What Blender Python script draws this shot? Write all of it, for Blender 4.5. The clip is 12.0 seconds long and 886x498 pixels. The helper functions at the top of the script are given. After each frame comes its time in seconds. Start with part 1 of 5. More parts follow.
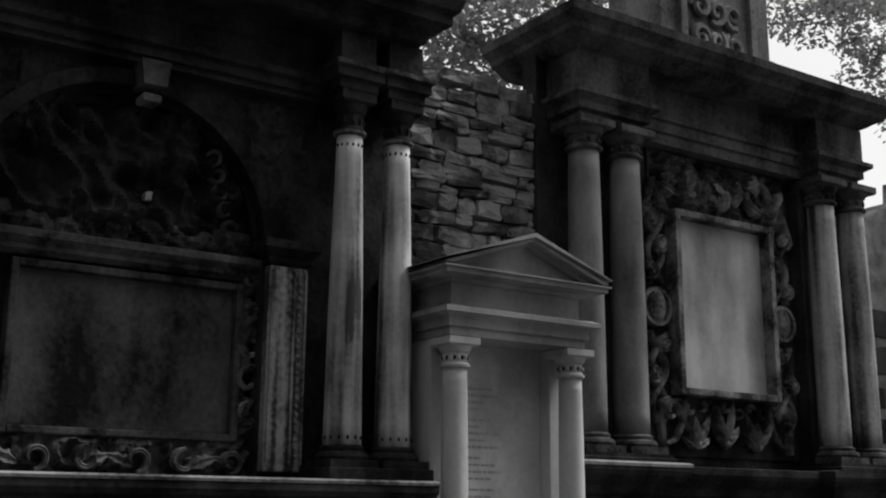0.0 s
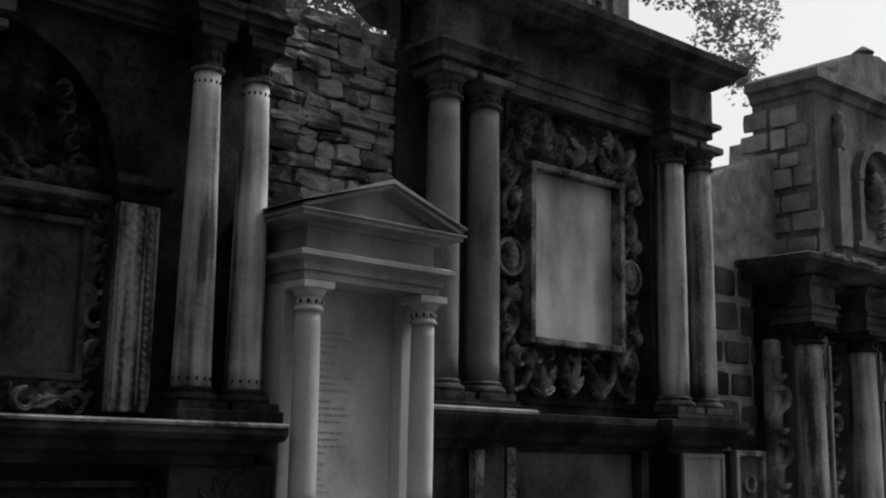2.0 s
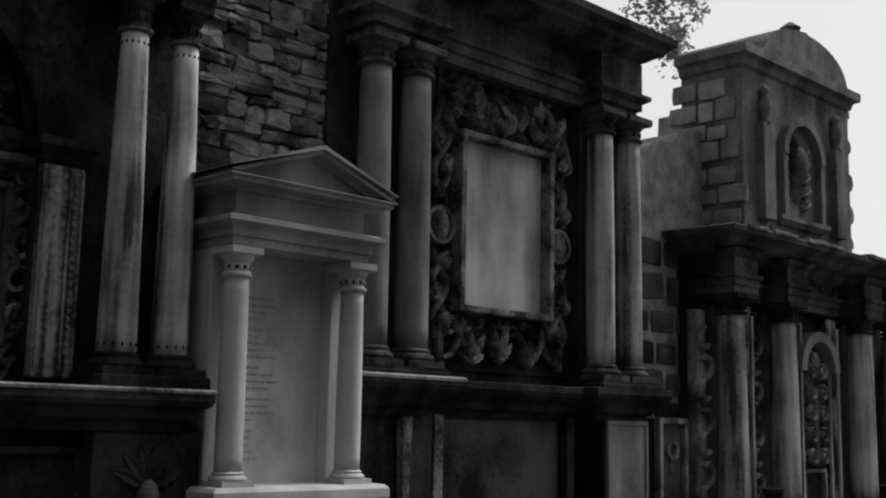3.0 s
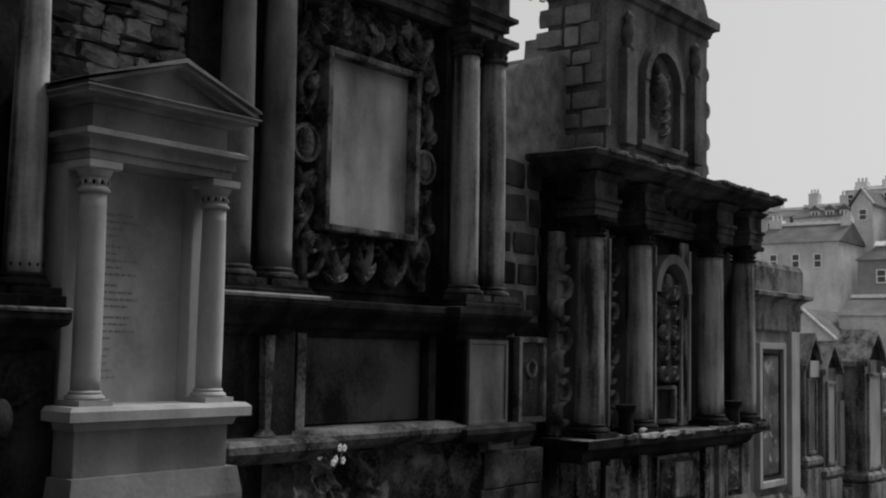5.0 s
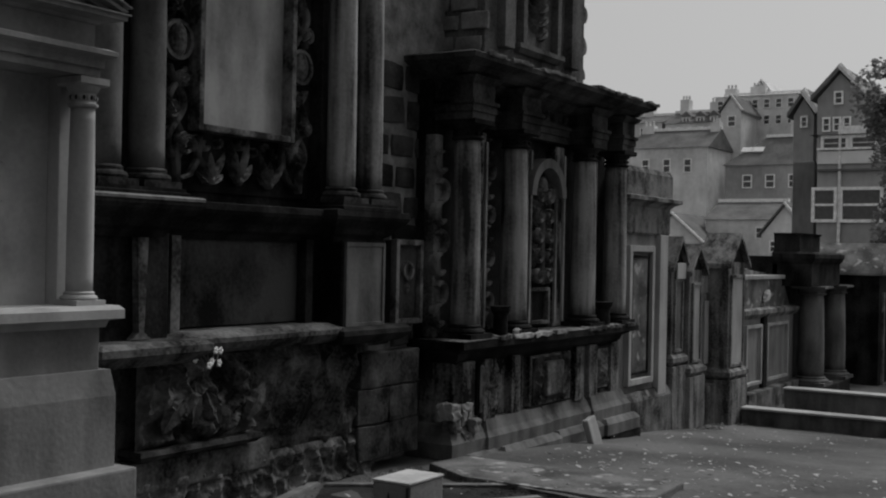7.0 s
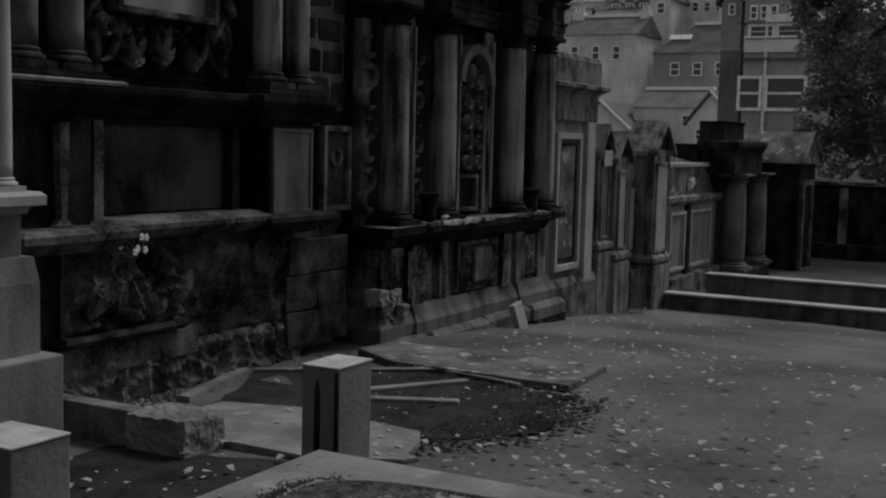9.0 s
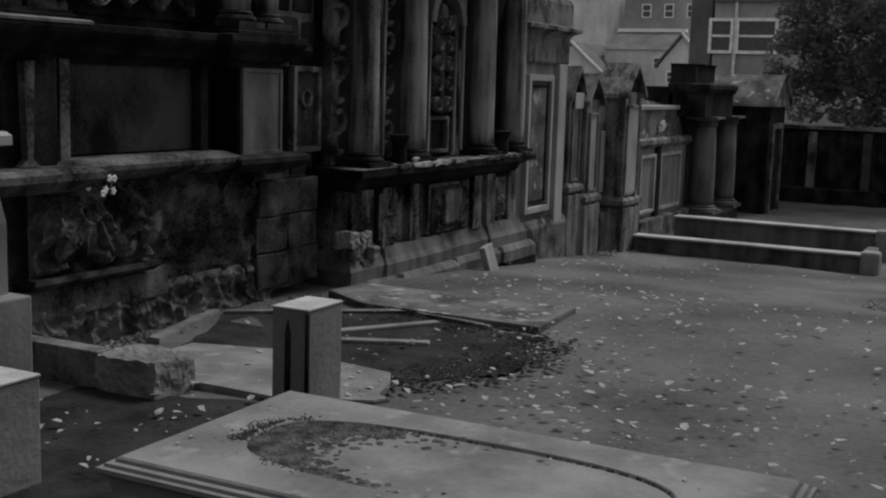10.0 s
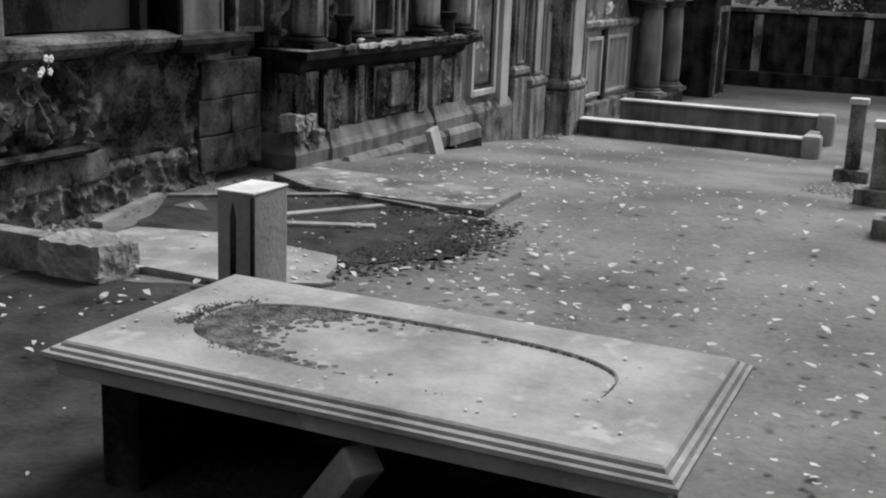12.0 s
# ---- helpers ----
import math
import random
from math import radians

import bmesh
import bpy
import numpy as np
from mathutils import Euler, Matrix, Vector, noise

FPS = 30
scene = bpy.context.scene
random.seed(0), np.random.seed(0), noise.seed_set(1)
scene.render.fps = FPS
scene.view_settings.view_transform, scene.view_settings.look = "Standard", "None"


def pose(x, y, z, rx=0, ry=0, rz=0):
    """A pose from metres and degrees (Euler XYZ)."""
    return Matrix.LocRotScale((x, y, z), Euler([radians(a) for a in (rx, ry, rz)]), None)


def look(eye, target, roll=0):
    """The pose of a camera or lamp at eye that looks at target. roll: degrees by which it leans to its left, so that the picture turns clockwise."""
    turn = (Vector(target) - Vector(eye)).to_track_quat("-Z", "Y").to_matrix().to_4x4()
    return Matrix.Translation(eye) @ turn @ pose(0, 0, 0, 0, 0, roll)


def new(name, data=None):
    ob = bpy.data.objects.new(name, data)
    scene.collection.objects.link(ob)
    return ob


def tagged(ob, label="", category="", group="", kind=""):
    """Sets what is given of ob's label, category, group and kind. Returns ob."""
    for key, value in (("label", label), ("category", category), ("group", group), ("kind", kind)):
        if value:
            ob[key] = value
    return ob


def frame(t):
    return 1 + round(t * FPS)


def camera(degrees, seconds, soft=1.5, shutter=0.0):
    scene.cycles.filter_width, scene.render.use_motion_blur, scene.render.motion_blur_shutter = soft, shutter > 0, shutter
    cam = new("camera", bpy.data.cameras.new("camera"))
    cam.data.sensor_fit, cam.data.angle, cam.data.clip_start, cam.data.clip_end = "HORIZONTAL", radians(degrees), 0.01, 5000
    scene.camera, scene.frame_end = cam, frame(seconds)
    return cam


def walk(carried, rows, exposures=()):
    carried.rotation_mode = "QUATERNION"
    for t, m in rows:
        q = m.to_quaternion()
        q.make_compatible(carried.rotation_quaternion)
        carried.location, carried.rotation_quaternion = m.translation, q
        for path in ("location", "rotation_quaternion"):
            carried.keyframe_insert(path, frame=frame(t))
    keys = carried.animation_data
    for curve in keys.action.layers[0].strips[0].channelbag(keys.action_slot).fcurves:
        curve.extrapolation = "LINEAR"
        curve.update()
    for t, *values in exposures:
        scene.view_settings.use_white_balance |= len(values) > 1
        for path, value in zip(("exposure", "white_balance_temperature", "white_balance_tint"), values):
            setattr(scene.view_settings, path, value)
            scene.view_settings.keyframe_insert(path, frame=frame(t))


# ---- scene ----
# the camera and its walk
cam = camera(41.86, 12.0, soft=2.1)
PATH = [
    (0, pose(0.000, 0.000, 1.650, 102.836, -0.389, -34.327)),
    (0.5, pose(0.000, 0.000, 1.650, 102.225, -0.541, -36.184)),
    (1, pose(0.000, 0.000, 1.650, 101.588, -0.703, -38.042)),
    (1.5, pose(0.000, 0.000, 1.650, 100.924, -0.809, -39.864)),
    (2, pose(0.000, 0.000, 1.650, 100.225, -0.986, -41.663)),
    (2.5, pose(0.000, 0.000, 1.650, 99.479, -1.007, -43.426)),
    (3, pose(0.000, 0.000, 1.650, 98.688, -1.117, -45.182)),
    (5, pose(0.000, 0.000, 1.650, 94.853, -1.153, -51.900)),
    (5.5, pose(0.000, 0.000, 1.650, 93.766, -1.135, -53.511)),
    (6, pose(0.000, 0.000, 1.650, 92.598, -1.255, -55.126)),
    (6.5, pose(0.000, 0.000, 1.650, 91.406, -1.256, -56.660)),
    (7, pose(0.000, 0.000, 1.650, 90.164, -1.175, -57.952)),
    (9, pose(0.000, 0.000, 1.650, 84.652, -1.426, -61.477)),
    (9.5, pose(0.000, 0.000, 1.650, 83.214, -1.450, -62.181)),
    (10, pose(0.000, 0.000, 1.650, 81.828, -1.740, -62.907)),
    (10.5, pose(0.000, 0.000, 1.650, 80.395, -1.727, -63.608)),
    (11, pose(0.000, 0.000, 1.650, 78.968, -1.829, -64.268)),
    (11.5, pose(0.000, 0.000, 1.650, 77.543, -1.998, -64.897)),
    (12, pose(0.000, 0.000, 1.650, 76.157, -2.206, -65.538)),
]
EXPOSURES = [(0, 0.6), (1, 0.57), (2.5, 0.44), (5, -0.02), (6, -0.18), (7, -0.4), (9, -0.85), (9.5, -0.72), (10, -0.42), (10.5, 0.05), (11, 0.55), (11.5, 0.75), (12, 0.87)]
walk(cam, PATH, EXPOSURES)

# ---- world and sun: a bright overcast day ----
SUN_AZ, SUN_EL = 106.0, 52.0
world = bpy.data.worlds.new("overcast_sky")
scene.world = world
world.use_nodes = True
wn, wl = world.node_tree.nodes, world.node_tree.links
sky = wn.new("ShaderNodeTexSky")
sky.sky_type, sky.sun_disc = "NISHITA", False
sky.sun_elevation, sky.sun_rotation = radians(SUN_EL), radians(SUN_AZ)
sky.air_density, sky.dust_density, sky.ozone_density = 1.0, 4.0, 1.0
grey = wn.new("ShaderNodeRGBToBW")
wl.new(sky.outputs["Color"], grey.inputs["Color"])
cloud = wn.new("ShaderNodeMath")
cloud.operation, cloud.inputs[1].default_value = "MULTIPLY_ADD", 0.35
cloud.inputs[2].default_value = 4.2
wl.new(grey.outputs["Val"], cloud.inputs[0])
wl.new(cloud.outputs[0], wn["Background"].inputs["Color"])
wn["Background"].inputs["Strength"].default_value = 0.108

sun = new("sun", bpy.data.lights.new("sun", "SUN"))
sun.data.energy, sun.data.angle = 2.6, radians(20)
sun_way = Vector((math.sin(radians(SUN_AZ)) * math.cos(radians(SUN_EL)), math.cos(radians(SUN_AZ)) * math.cos(radians(SUN_EL)), math.sin(radians(SUN_EL))))
sun.matrix_world = look(sun_way * 40, (0, 0, 0))


# ---- materials ----
def stone(name, light, dark, rough=0.9, patch=1.6, grain=38.0, streak=0.5, bump=0.35, bias=0.5, spread=0.16, lichen=0.0, vary=0.0, speck=0.28, drip=(6.0, 6.0, 1.5)):
    """Weathered stone: large stains, vertical run-off streaks and fine grain between a light and a dark grey."""
    m = bpy.data.materials.new(name)
    m.use_nodes = True
    n, l = m.node_tree.nodes, m.node_tree.links
    b = n["Principled BSDF"]
    tc = n.new("ShaderNodeTexCoord")
    geo = n.new("ShaderNodeNewGeometry")

    def tex(scale, detail, stretch=None):
        t = n.new("ShaderNodeTexNoise")
        t.inputs["Scale"].default_value, t.inputs["Detail"].default_value = scale, detail
        src = geo.outputs["Position"]
        if stretch:
            mp = n.new("ShaderNodeMapping")
            mp.inputs["Scale"].default_value = stretch
            l.new(src, mp.inputs["Vector"])
            src = mp.outputs["Vector"]
        l.new(src, t.inputs["Vector"])
        return t.outputs["Fac"]

    def math_node(op, a, c, clamp=False):
        q = n.new("ShaderNodeMath")
        q.operation, q.use_clamp = op, clamp
        for i, v in enumerate((a, c)):
            if isinstance(v, (int, float)):
                q.inputs[i].default_value = v
            else:
                l.new(v, q.inputs[i])
        return q.outputs[0]

    big, runs, fine = tex(patch, 6), tex(1.0, 6, drip), tex(grain, 5)
    mixed = math_node("ADD", math_node("MULTIPLY", big, 1 - streak), math_node("MULTIPLY", runs, streak))
    mixed = math_node("ADD", mixed, math_node("MULTIPLY", math_node("SUBTRACT", fine, 0.5), speck))
    if vary:
        oi = n.new("ShaderNodeObjectInfo")
        mixed = math_node("ADD", mixed, math_node("MULTIPLY", math_node("SUBTRACT", oi.outputs["Random"], 0.5), vary))
    ramp = n.new("ShaderNodeValToRGB")
    ramp.color_ramp.elements[0].position, ramp.color_ramp.elements[1].position = max(0.0, bias - spread), min(1.0, bias + spread)
    ramp.color_ramp.elements[0].color, ramp.color_ramp.elements[1].color = (dark, dark, dark, 1), (light, light, light, 1)
    l.new(mixed, ramp.inputs["Fac"])
    colour = ramp.outputs["Color"]
    if lichen:
        spots = n.new("ShaderNodeValToRGB")
        spots.color_ramp.elements[0].position, spots.color_ramp.elements[1].position = 0.58, 0.68
        l.new(tex(7.0, 8), spots.inputs["Fac"])
        mx = n.new("ShaderNodeMix")
        mx.data_type = "RGBA"
        l.new(spots.outputs["Color"], mx.inputs["Factor"])
        l.new(colour, mx.inputs["A"])
        mx.inputs["B"].default_value = (lichen, lichen, lichen, 1)
        colour = mx.outputs["Result"]
    l.new(colour, b.inputs["Base Color"])
    b.inputs["Roughness"].default_value = rough
    b.inputs["Specular IOR Level"].default_value = 0.12
    bp = n.new("ShaderNodeBump")
    bp.inputs["Strength"].default_value, bp.inputs["Distance"].default_value = bump, 0.02
    l.new(math_node("ADD", math_node("MULTIPLY", fine, 0.5), math_node("MULTIPLY", tex(9.0, 6), 0.6)), bp.inputs["Height"])
    l.new(bp.outputs["Normal"], b.inputs["Normal"])
    return m


def plain(name, value, rough=0.6, metallic=0.0, emit=0.0):
    m = bpy.data.materials.new(name)
    m.use_nodes = True
    n, l = m.node_tree.nodes, m.node_tree.links
    b = n["Principled BSDF"]
    t = n.new("ShaderNodeTexNoise")
    t.inputs["Scale"].default_value = 6.0
    t.inputs["Detail"].default_value = 5
    geo = n.new("ShaderNodeNewGeometry")
    l.new(geo.outputs["Position"], t.inputs["Vector"])
    r = n.new("ShaderNodeValToRGB")
    r.color_ramp.elements[0].position, r.color_ramp.elements[1].position = 0.3, 0.7
    r.color_ramp.elements[0].color = (value * 0.75, value * 0.75, value * 0.75, 1)
    r.color_ramp.elements[1].color = (min(1, value * 1.2),) * 3 + (1,)
    l.new(t.outputs["Fac"], r.inputs["Fac"])
    l.new(r.outputs["Color"], b.inputs["Base Color"])
    b.inputs["Roughness"].default_value, b.inputs["Metallic"].default_value = rough, metallic
    return m


SOOT = stone("sooty_black_sandstone", 0.036, 0.003, patch=3.0, streak=0.4, bias=0.54, spread=0.13)
SOOT_CARVED = stone("sooty_carved_sandstone", 0.10, 0.006, patch=5.0, streak=0.3, bias=0.54)
SHAFT = stone("rain_washed_sandstone_shaft", 0.46, 0.035, streak=0.56, bias=0.485, spread=0.1, patch=1.6, speck=0.08, bump=0.2, drip=(13.0, 13.0, 0.7))
FLAKED = stone("flaking_grey_pilaster_stone", 0.24, 0.03, streak=0.7, bias=0.5, spread=0.09, patch=3.0, bump=0.6, drip=(24.0, 24.0, 1.2))
BLANK = stone("stained_blank_panel", 0.4, 0.12, streak=0.4, patch=1.4, bump=0.1, speck=0.08, spread=0.13)
SHAFT_GREY = stone("grey_sandstone_shaft", 0.2, 0.04, streak=0.55, bias=0.5, speck=0.12, bump=0.25)
STREAKED = stone("streaked_sandstone_column", 0.36, 0.03, streak=0.6, bias=0.5, spread=0.11, speck=0.12, bump=0.3, drip=(11.0, 11.0, 0.8))
STREAKED_DARK = stone("streaked_dark_dado_stone", 0.25, 0.008, streak=0.55, bias=0.53, spread=0.1, patch=4.0, bump=0.5, drip=(12.0, 12.0, 2.0))
WALL_END = stone("dull_house_stone", 0.2, 0.11, streak=0.3, patch=0.5, grain=3.0, bump=0.3)
PALE = stone("pale_weathered_sandstone", 0.47, 0.23, streak=0.4, patch=1.2, speck=0.12, bump=0.2)
PALE_DULL = stone("darker_sandstone", 0.28, 0.11, streak=0.35, patch=1.8, speck=0.14, bump=0.25, spread=0.12)
PALE_BASE = stone("dull_plinth_sandstone", 0.27, 0.12, streak=0.45, patch=1.5, speck=0.14, bump=0.25, spread=0.14)
WORN_BASE = stone("crumbling_tomb_base", 0.16, 0.01, streak=0.4, patch=3.0, bias=0.52, spread=0.12, bump=0.6)
PALE_PANEL = stone("pale_inscription_slab", 0.58, 0.27, streak=0.25, patch=1.6, bump=0.1, speck=0.1, spread=0.12)
GREY = stone("grey_weathered_sandstone", 0.21, 0.03, lichen=0.22, patch=3.5, streak=0.45, spread=0.11)
DARKSLAB = stone("dark_stained_slab", 0.075, 0.004, speck=0.15, spread=0.1, streak=0.3, patch=1.3, bias=0.52)
RUBBLE = stone("rubble_masonry", 0.2, 0.035, patch=6.0, streak=0.1, lichen=0.26, vary=0.35, bump=0.6)
BLOCK = stone("squared_masonry", 0.07, 0.012, patch=4.0, streak=0.2, vary=0.3, bump=0.5)
ASHLAR = stone("pale_attic_masonry", 0.24, 0.1, patch=5.0, streak=0.25, vary=0.2, bump=0.5)
MORTAR = stone("lime_mortar", 0.26, 0.11, patch=7.0, streak=0.1, bump=0.6)
SLAB = stone("worn_flat_gravestone", 0.26, 0.14, streak=0.0, patch=3.2, lichen=0.28, speck=0.18)
SLAB_DARK = stone("mossy_flat_gravestone", 0.19, 0.06, streak=0.0, patch=3.0, lichen=0.34)
# Upper stonework paled in colour, standing in for glare near the sky.
GLARE_PALE = stone("upper_stone_paled_for_glare", 0.16, 0.035, streak=0.45, patch=2.0, spread=0.13)
TOMB = stone("streaked_tomb_stone", 0.27, 0.035, patch=3.5, streak=0.6, spread=0.12, bias=0.49, drip=(9.0, 9.0, 1.0), bump=0.5)
FRAME = stone("carved_frame_stone", 0.2, 0.022, patch=6.0, streak=0.3, bias=0.52, spread=0.12)
ENTAB = stone("soot_stained_entablature", 0.085, 0.012, patch=2.2, streak=0.45, bias=0.52, spread=0.12)
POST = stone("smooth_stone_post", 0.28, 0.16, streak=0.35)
POST_TOP = stone("pale_grey_stone", 0.5, 0.36, streak=0.0, patch=8.0)
INK = plain("faded_lettering", 0.27, 0.9)
GROUND = stone("trodden_earth_and_grass", 0.145, 0.065, streak=0.0, patch=0.8, grain=24.0, bump=0.8, lichen=0.10)
SOIL = stone("dark_damp_soil", 0.04, 0.011, streak=0.0, patch=3.0, grain=30.0, bump=1.0)
MOSS = stone("dead_moss", 0.12, 0.03, streak=0.0, patch=14.0, grain=60.0, bump=1.0)


def leafy(name, value):
    """Thin leaves: part of the light passes through."""
    m = plain(name, value, 0.5)
    n, l = m.node_tree.nodes, m.node_tree.links
    tr = n.new("ShaderNodeBsdfTranslucent")
    tr.inputs["Color"].default_value = (value * 2.2, value * 2.2, value * 2.2, 1)
    mix = n.new("ShaderNodeMixShader")
    mix.inputs[0].default_value = 0.5
    l.new(n["Principled BSDF"].outputs[0], mix.inputs[1])
    l.new(tr.outputs[0], mix.inputs[2])
    l.new(mix.outputs[0], n["Material Output"].inputs["Surface"])
    return m


LEAF = leafy("green_leaf", 0.12)
LITTER = plain("pale_fallen_leaf", 0.3, 0.7)
BARK = stone("tree_bark", 0.1, 0.03, streak=0.8, patch=6.0, bump=1.0)
PETAL = plain("white_petal", 0.8, 0.6)
# House wall colours are paled to stand in for distance haze.
HARL = stone("haze_paled_harl", 0.74, 0.44, streak=0.35, patch=0.3, drip=(0.9, 0.9, 0.2), grain=2.0, bump=0.1)
HARL_DARK = stone("haze_paled_sandstone", 0.42, 0.24, streak=0.2, patch=0.15, grain=2.0, bump=0.1)
SLATE = stone("slate_roof", 0.17, 0.085, streak=0.3, patch=0.5, grain=3.0, bump=0.2)
LEADED = plain("pale_flashing", 0.7, 0.6)
WHITE = plain("white_painted_frame", 0.8, 0.5)
PANE = plain("dark_window_pane", 0.05, 0.12)


# ---- building tools ----
def mesh_of(name, bm, smooth=False):
    me = bpy.data.meshes.new(name)
    bmesh.ops.recalc_face_normals(bm, faces=bm.faces[:])
    bm.to_mesh(me)
    bm.free()
    if smooth:
        for p in me.polygons:
            p.use_smooth = True
    return me


def part(name, bm, material, parent, label="", smooth=False):
    ob = new(name, mesh_of(name, bm, smooth))
    ob.data.materials.append(material)
    ob.parent = parent
    if label:
        ob["label"] = label
    return ob


def thing(name, at, label, category, group="", kind=""):
    e = new(name)
    e.empty_display_size = 0.1
    e.location = at
    # children are modelled in world metres
    return tagged(e, label, category, group, kind)


def settle(e):
    """Keep the world place of the parts of a thing whose base is not at the origin."""
    back = Matrix.Translation(-e.location)
    for c in e.children:
        c.matrix_parent_inverse = back


def solid(name, bm, material, label, category, kind="", group="", smooth=False):
    ob = new(name, mesh_of(name, bm, smooth))
    ob.data.materials.append(material)
    return tagged(ob, label, category, group, kind)


def box(x0, x1, y0, y1, z0, z1, bevel=0.0, bm=None, rough=0.0, seed=0):
    out = bmesh.new()
    v = bmesh.ops.create_cube(out, size=1)["verts"]
    for q in v:
        q.co = Vector((x0 + (q.co.x + 0.5) * (x1 - x0), y0 + (q.co.y + 0.5) * (y1 - y0), z0 + (q.co.z + 0.5) * (z1 - z0)))
    if bevel:
        bmesh.ops.bevel(out, geom=out.edges[:], offset=bevel, segments=2, affect="EDGES", profile=0.6)
    if rough:
        bmesh.ops.subdivide_edges(out, edges=out.edges[:], cuts=5, use_grid_fill=True)
        for q in out.verts:
            q.co += noise.noise_vector(q.co * 5 + Vector((seed, 0, 0))) * rough
    return merge(bm, out)


def craggy(x0, x1, y0, y1, z0, z1, amount, seed, cuts=9):
    """A rough-hewn stone: flat-sided, with chipped faces and broken edges."""
    out = bmesh.new()
    bmesh.ops.create_cube(out, size=1)
    bmesh.ops.subdivide_edges(out, edges=out.edges[:], cuts=cuts, use_grid_fill=True)
    off = Vector((seed * 3.7, seed, 0))
    for q in out.verts:
        c = q.co * 2
        f = 1.0 - 0.035 * (abs(c.x) ** 6 + abs(c.y) ** 6 + abs(c.z) ** 6 - 1)
        q.co = Vector((x0 + (q.co.x * f + 0.5) * (x1 - x0), y0 + (q.co.y * f + 0.5) * (y1 - y0), z0 + (q.co.z * f + 0.5) * (z1 - z0)))
    for q in out.verts:
        n1 = noise.noise_vector(q.co * 11 + off)
        n2 = noise.noise_vector(q.co * 29 + off)
        q.co += n1 * amount + n2 * amount * 0.6
    return out


def merge(bm, extra):
    if bm is None:
        return extra
    me = bpy.data.meshes.new("tmp")
    extra.to_mesh(me)
    extra.free()
    bm.from_mesh(me)
    bpy.data.meshes.remove(me)
    return bm


def moulding(x0, x1, yf, yb, profile, bm=None):
    """A block whose front and two ends carry a moulded profile: rows of (how far it stands out, height)."""
    out = bmesh.new()
    rings = []
    for p, z in profile:
        rings.append([out.verts.new(c) for c in ((x0 - p, yb, z), (x0 - p, yf - p, z), (x1 + p, yf - p, z), (x1 + p, yb, z))])
    for a, b in zip(rings, rings[1:]):
        for i in range(4):
            j = (i + 1) % 4
            out.faces.new((a[i], a[j], b[j], b[i]))
    out.faces.new(rings[0])
    out.faces.new(rings[-1])
    return merge(bm, out)


def lathe(cx, cy, profile, sides=28, flutes=0, depth=0.0, bm=None):
    out = bmesh.new()
    rings = []
    for r, z, *cut in profile:
        k = cut[0] if cut else 0.0
        ring = []
        for i in range(sides):
            a = 2 * math.pi * i / sides
            rr = r * (1 - k * depth * (0.5 - 0.5 * math.cos(flutes * a))) if flutes else r
            ring.append(out.verts.new((cx + rr * math.cos(a), cy + rr * math.sin(a), z)))
        rings.append(ring)
    for a, b in zip(rings, rings[1:]):
        for i in range(sides):
            j = (i + 1) % sides
            out.faces.new((a[i], a[j], b[j], b[i]))
    out.faces.new(rings[0])
    out.faces.new(rings[-1])
    return merge(bm, out)


def prism(outline, y0, y1, bm=None):
    """A flat shape given in x and z, with thickness from y0 (front) to y1."""
    out = bmesh.new()
    a = [out.verts.new((x, y0, z)) for x, z in outline]
    b = [out.verts.new((x, y1, z)) for x, z in outline]
    out.faces.new(a)
    out.faces.new(b)
    for i in range(len(a)):
        j = (i + 1) % len(a)
        out.faces.new((a[i], a[j], b[j], b[i]))
    return merge(bm, out)


def arch_band(cx, cz, r0, r1, y0, y1, a0=0.0, a1=180.0, steps=24, bm=None):
    pts = [(cx + r1 * math.cos(radians(a0 + (a1 - a0) * i / steps)), cz + r1 * math.sin(radians(a0 + (a1 - a0) * i / steps))) for i in range(steps + 1)]
    inner = [(cx + r0 * math.cos(radians(a0 + (a1 - a0) * i / steps)), cz + r0 * math.sin(radians(a0 + (a1 - a0) * i / steps))) for i in range(steps + 1)]
    out = bmesh.new()
    rows = [[out.verts.new((x, y, z)) for x, z in line] for line, y in ((pts, y0), (pts, y1), (inner, y1), (inner, y0))]
    for k in range(4):
        a, b = rows[k], rows[(k + 1) % 4]
        for i in range(steps):
            out.faces.new((a[i], a[i + 1], b[i + 1], b[i]))
    for i in (0, steps):
        out.faces.new([rows[k][i] for k in range(4)])
    return merge(bm, out)


def tube(points, radii, sides=7, bm=None):
    """A carved strand along points, with its own radius at each."""
    out = bmesh.new()
    rings = []
    pts = [Vector(p) for p in points]
    for i, p in enumerate(pts):
        d = (pts[min(i + 1, len(pts) - 1)] - pts[max(i - 1, 0)]).normalized()
        u = d.cross(Vector((0, 1, 0)))
        u = u.normalized() if u.length > 1e-4 else Vector((1, 0, 0))
        w = d.cross(u)
        rings.append([out.verts.new(p + (u * math.cos(2 * math.pi * k / sides) + w * math.sin(2 * math.pi * k / sides)) * radii[i]) for k in range(sides)])
    for a, b in zip(rings, rings[1:]):
        for i in range(sides):
            j = (i + 1) % sides
            out.faces.new((a[i], a[j], b[j], b[i]))
    out.faces.new(rings[0])
    out.faces.new(rings[-1])
    return merge(bm, out)


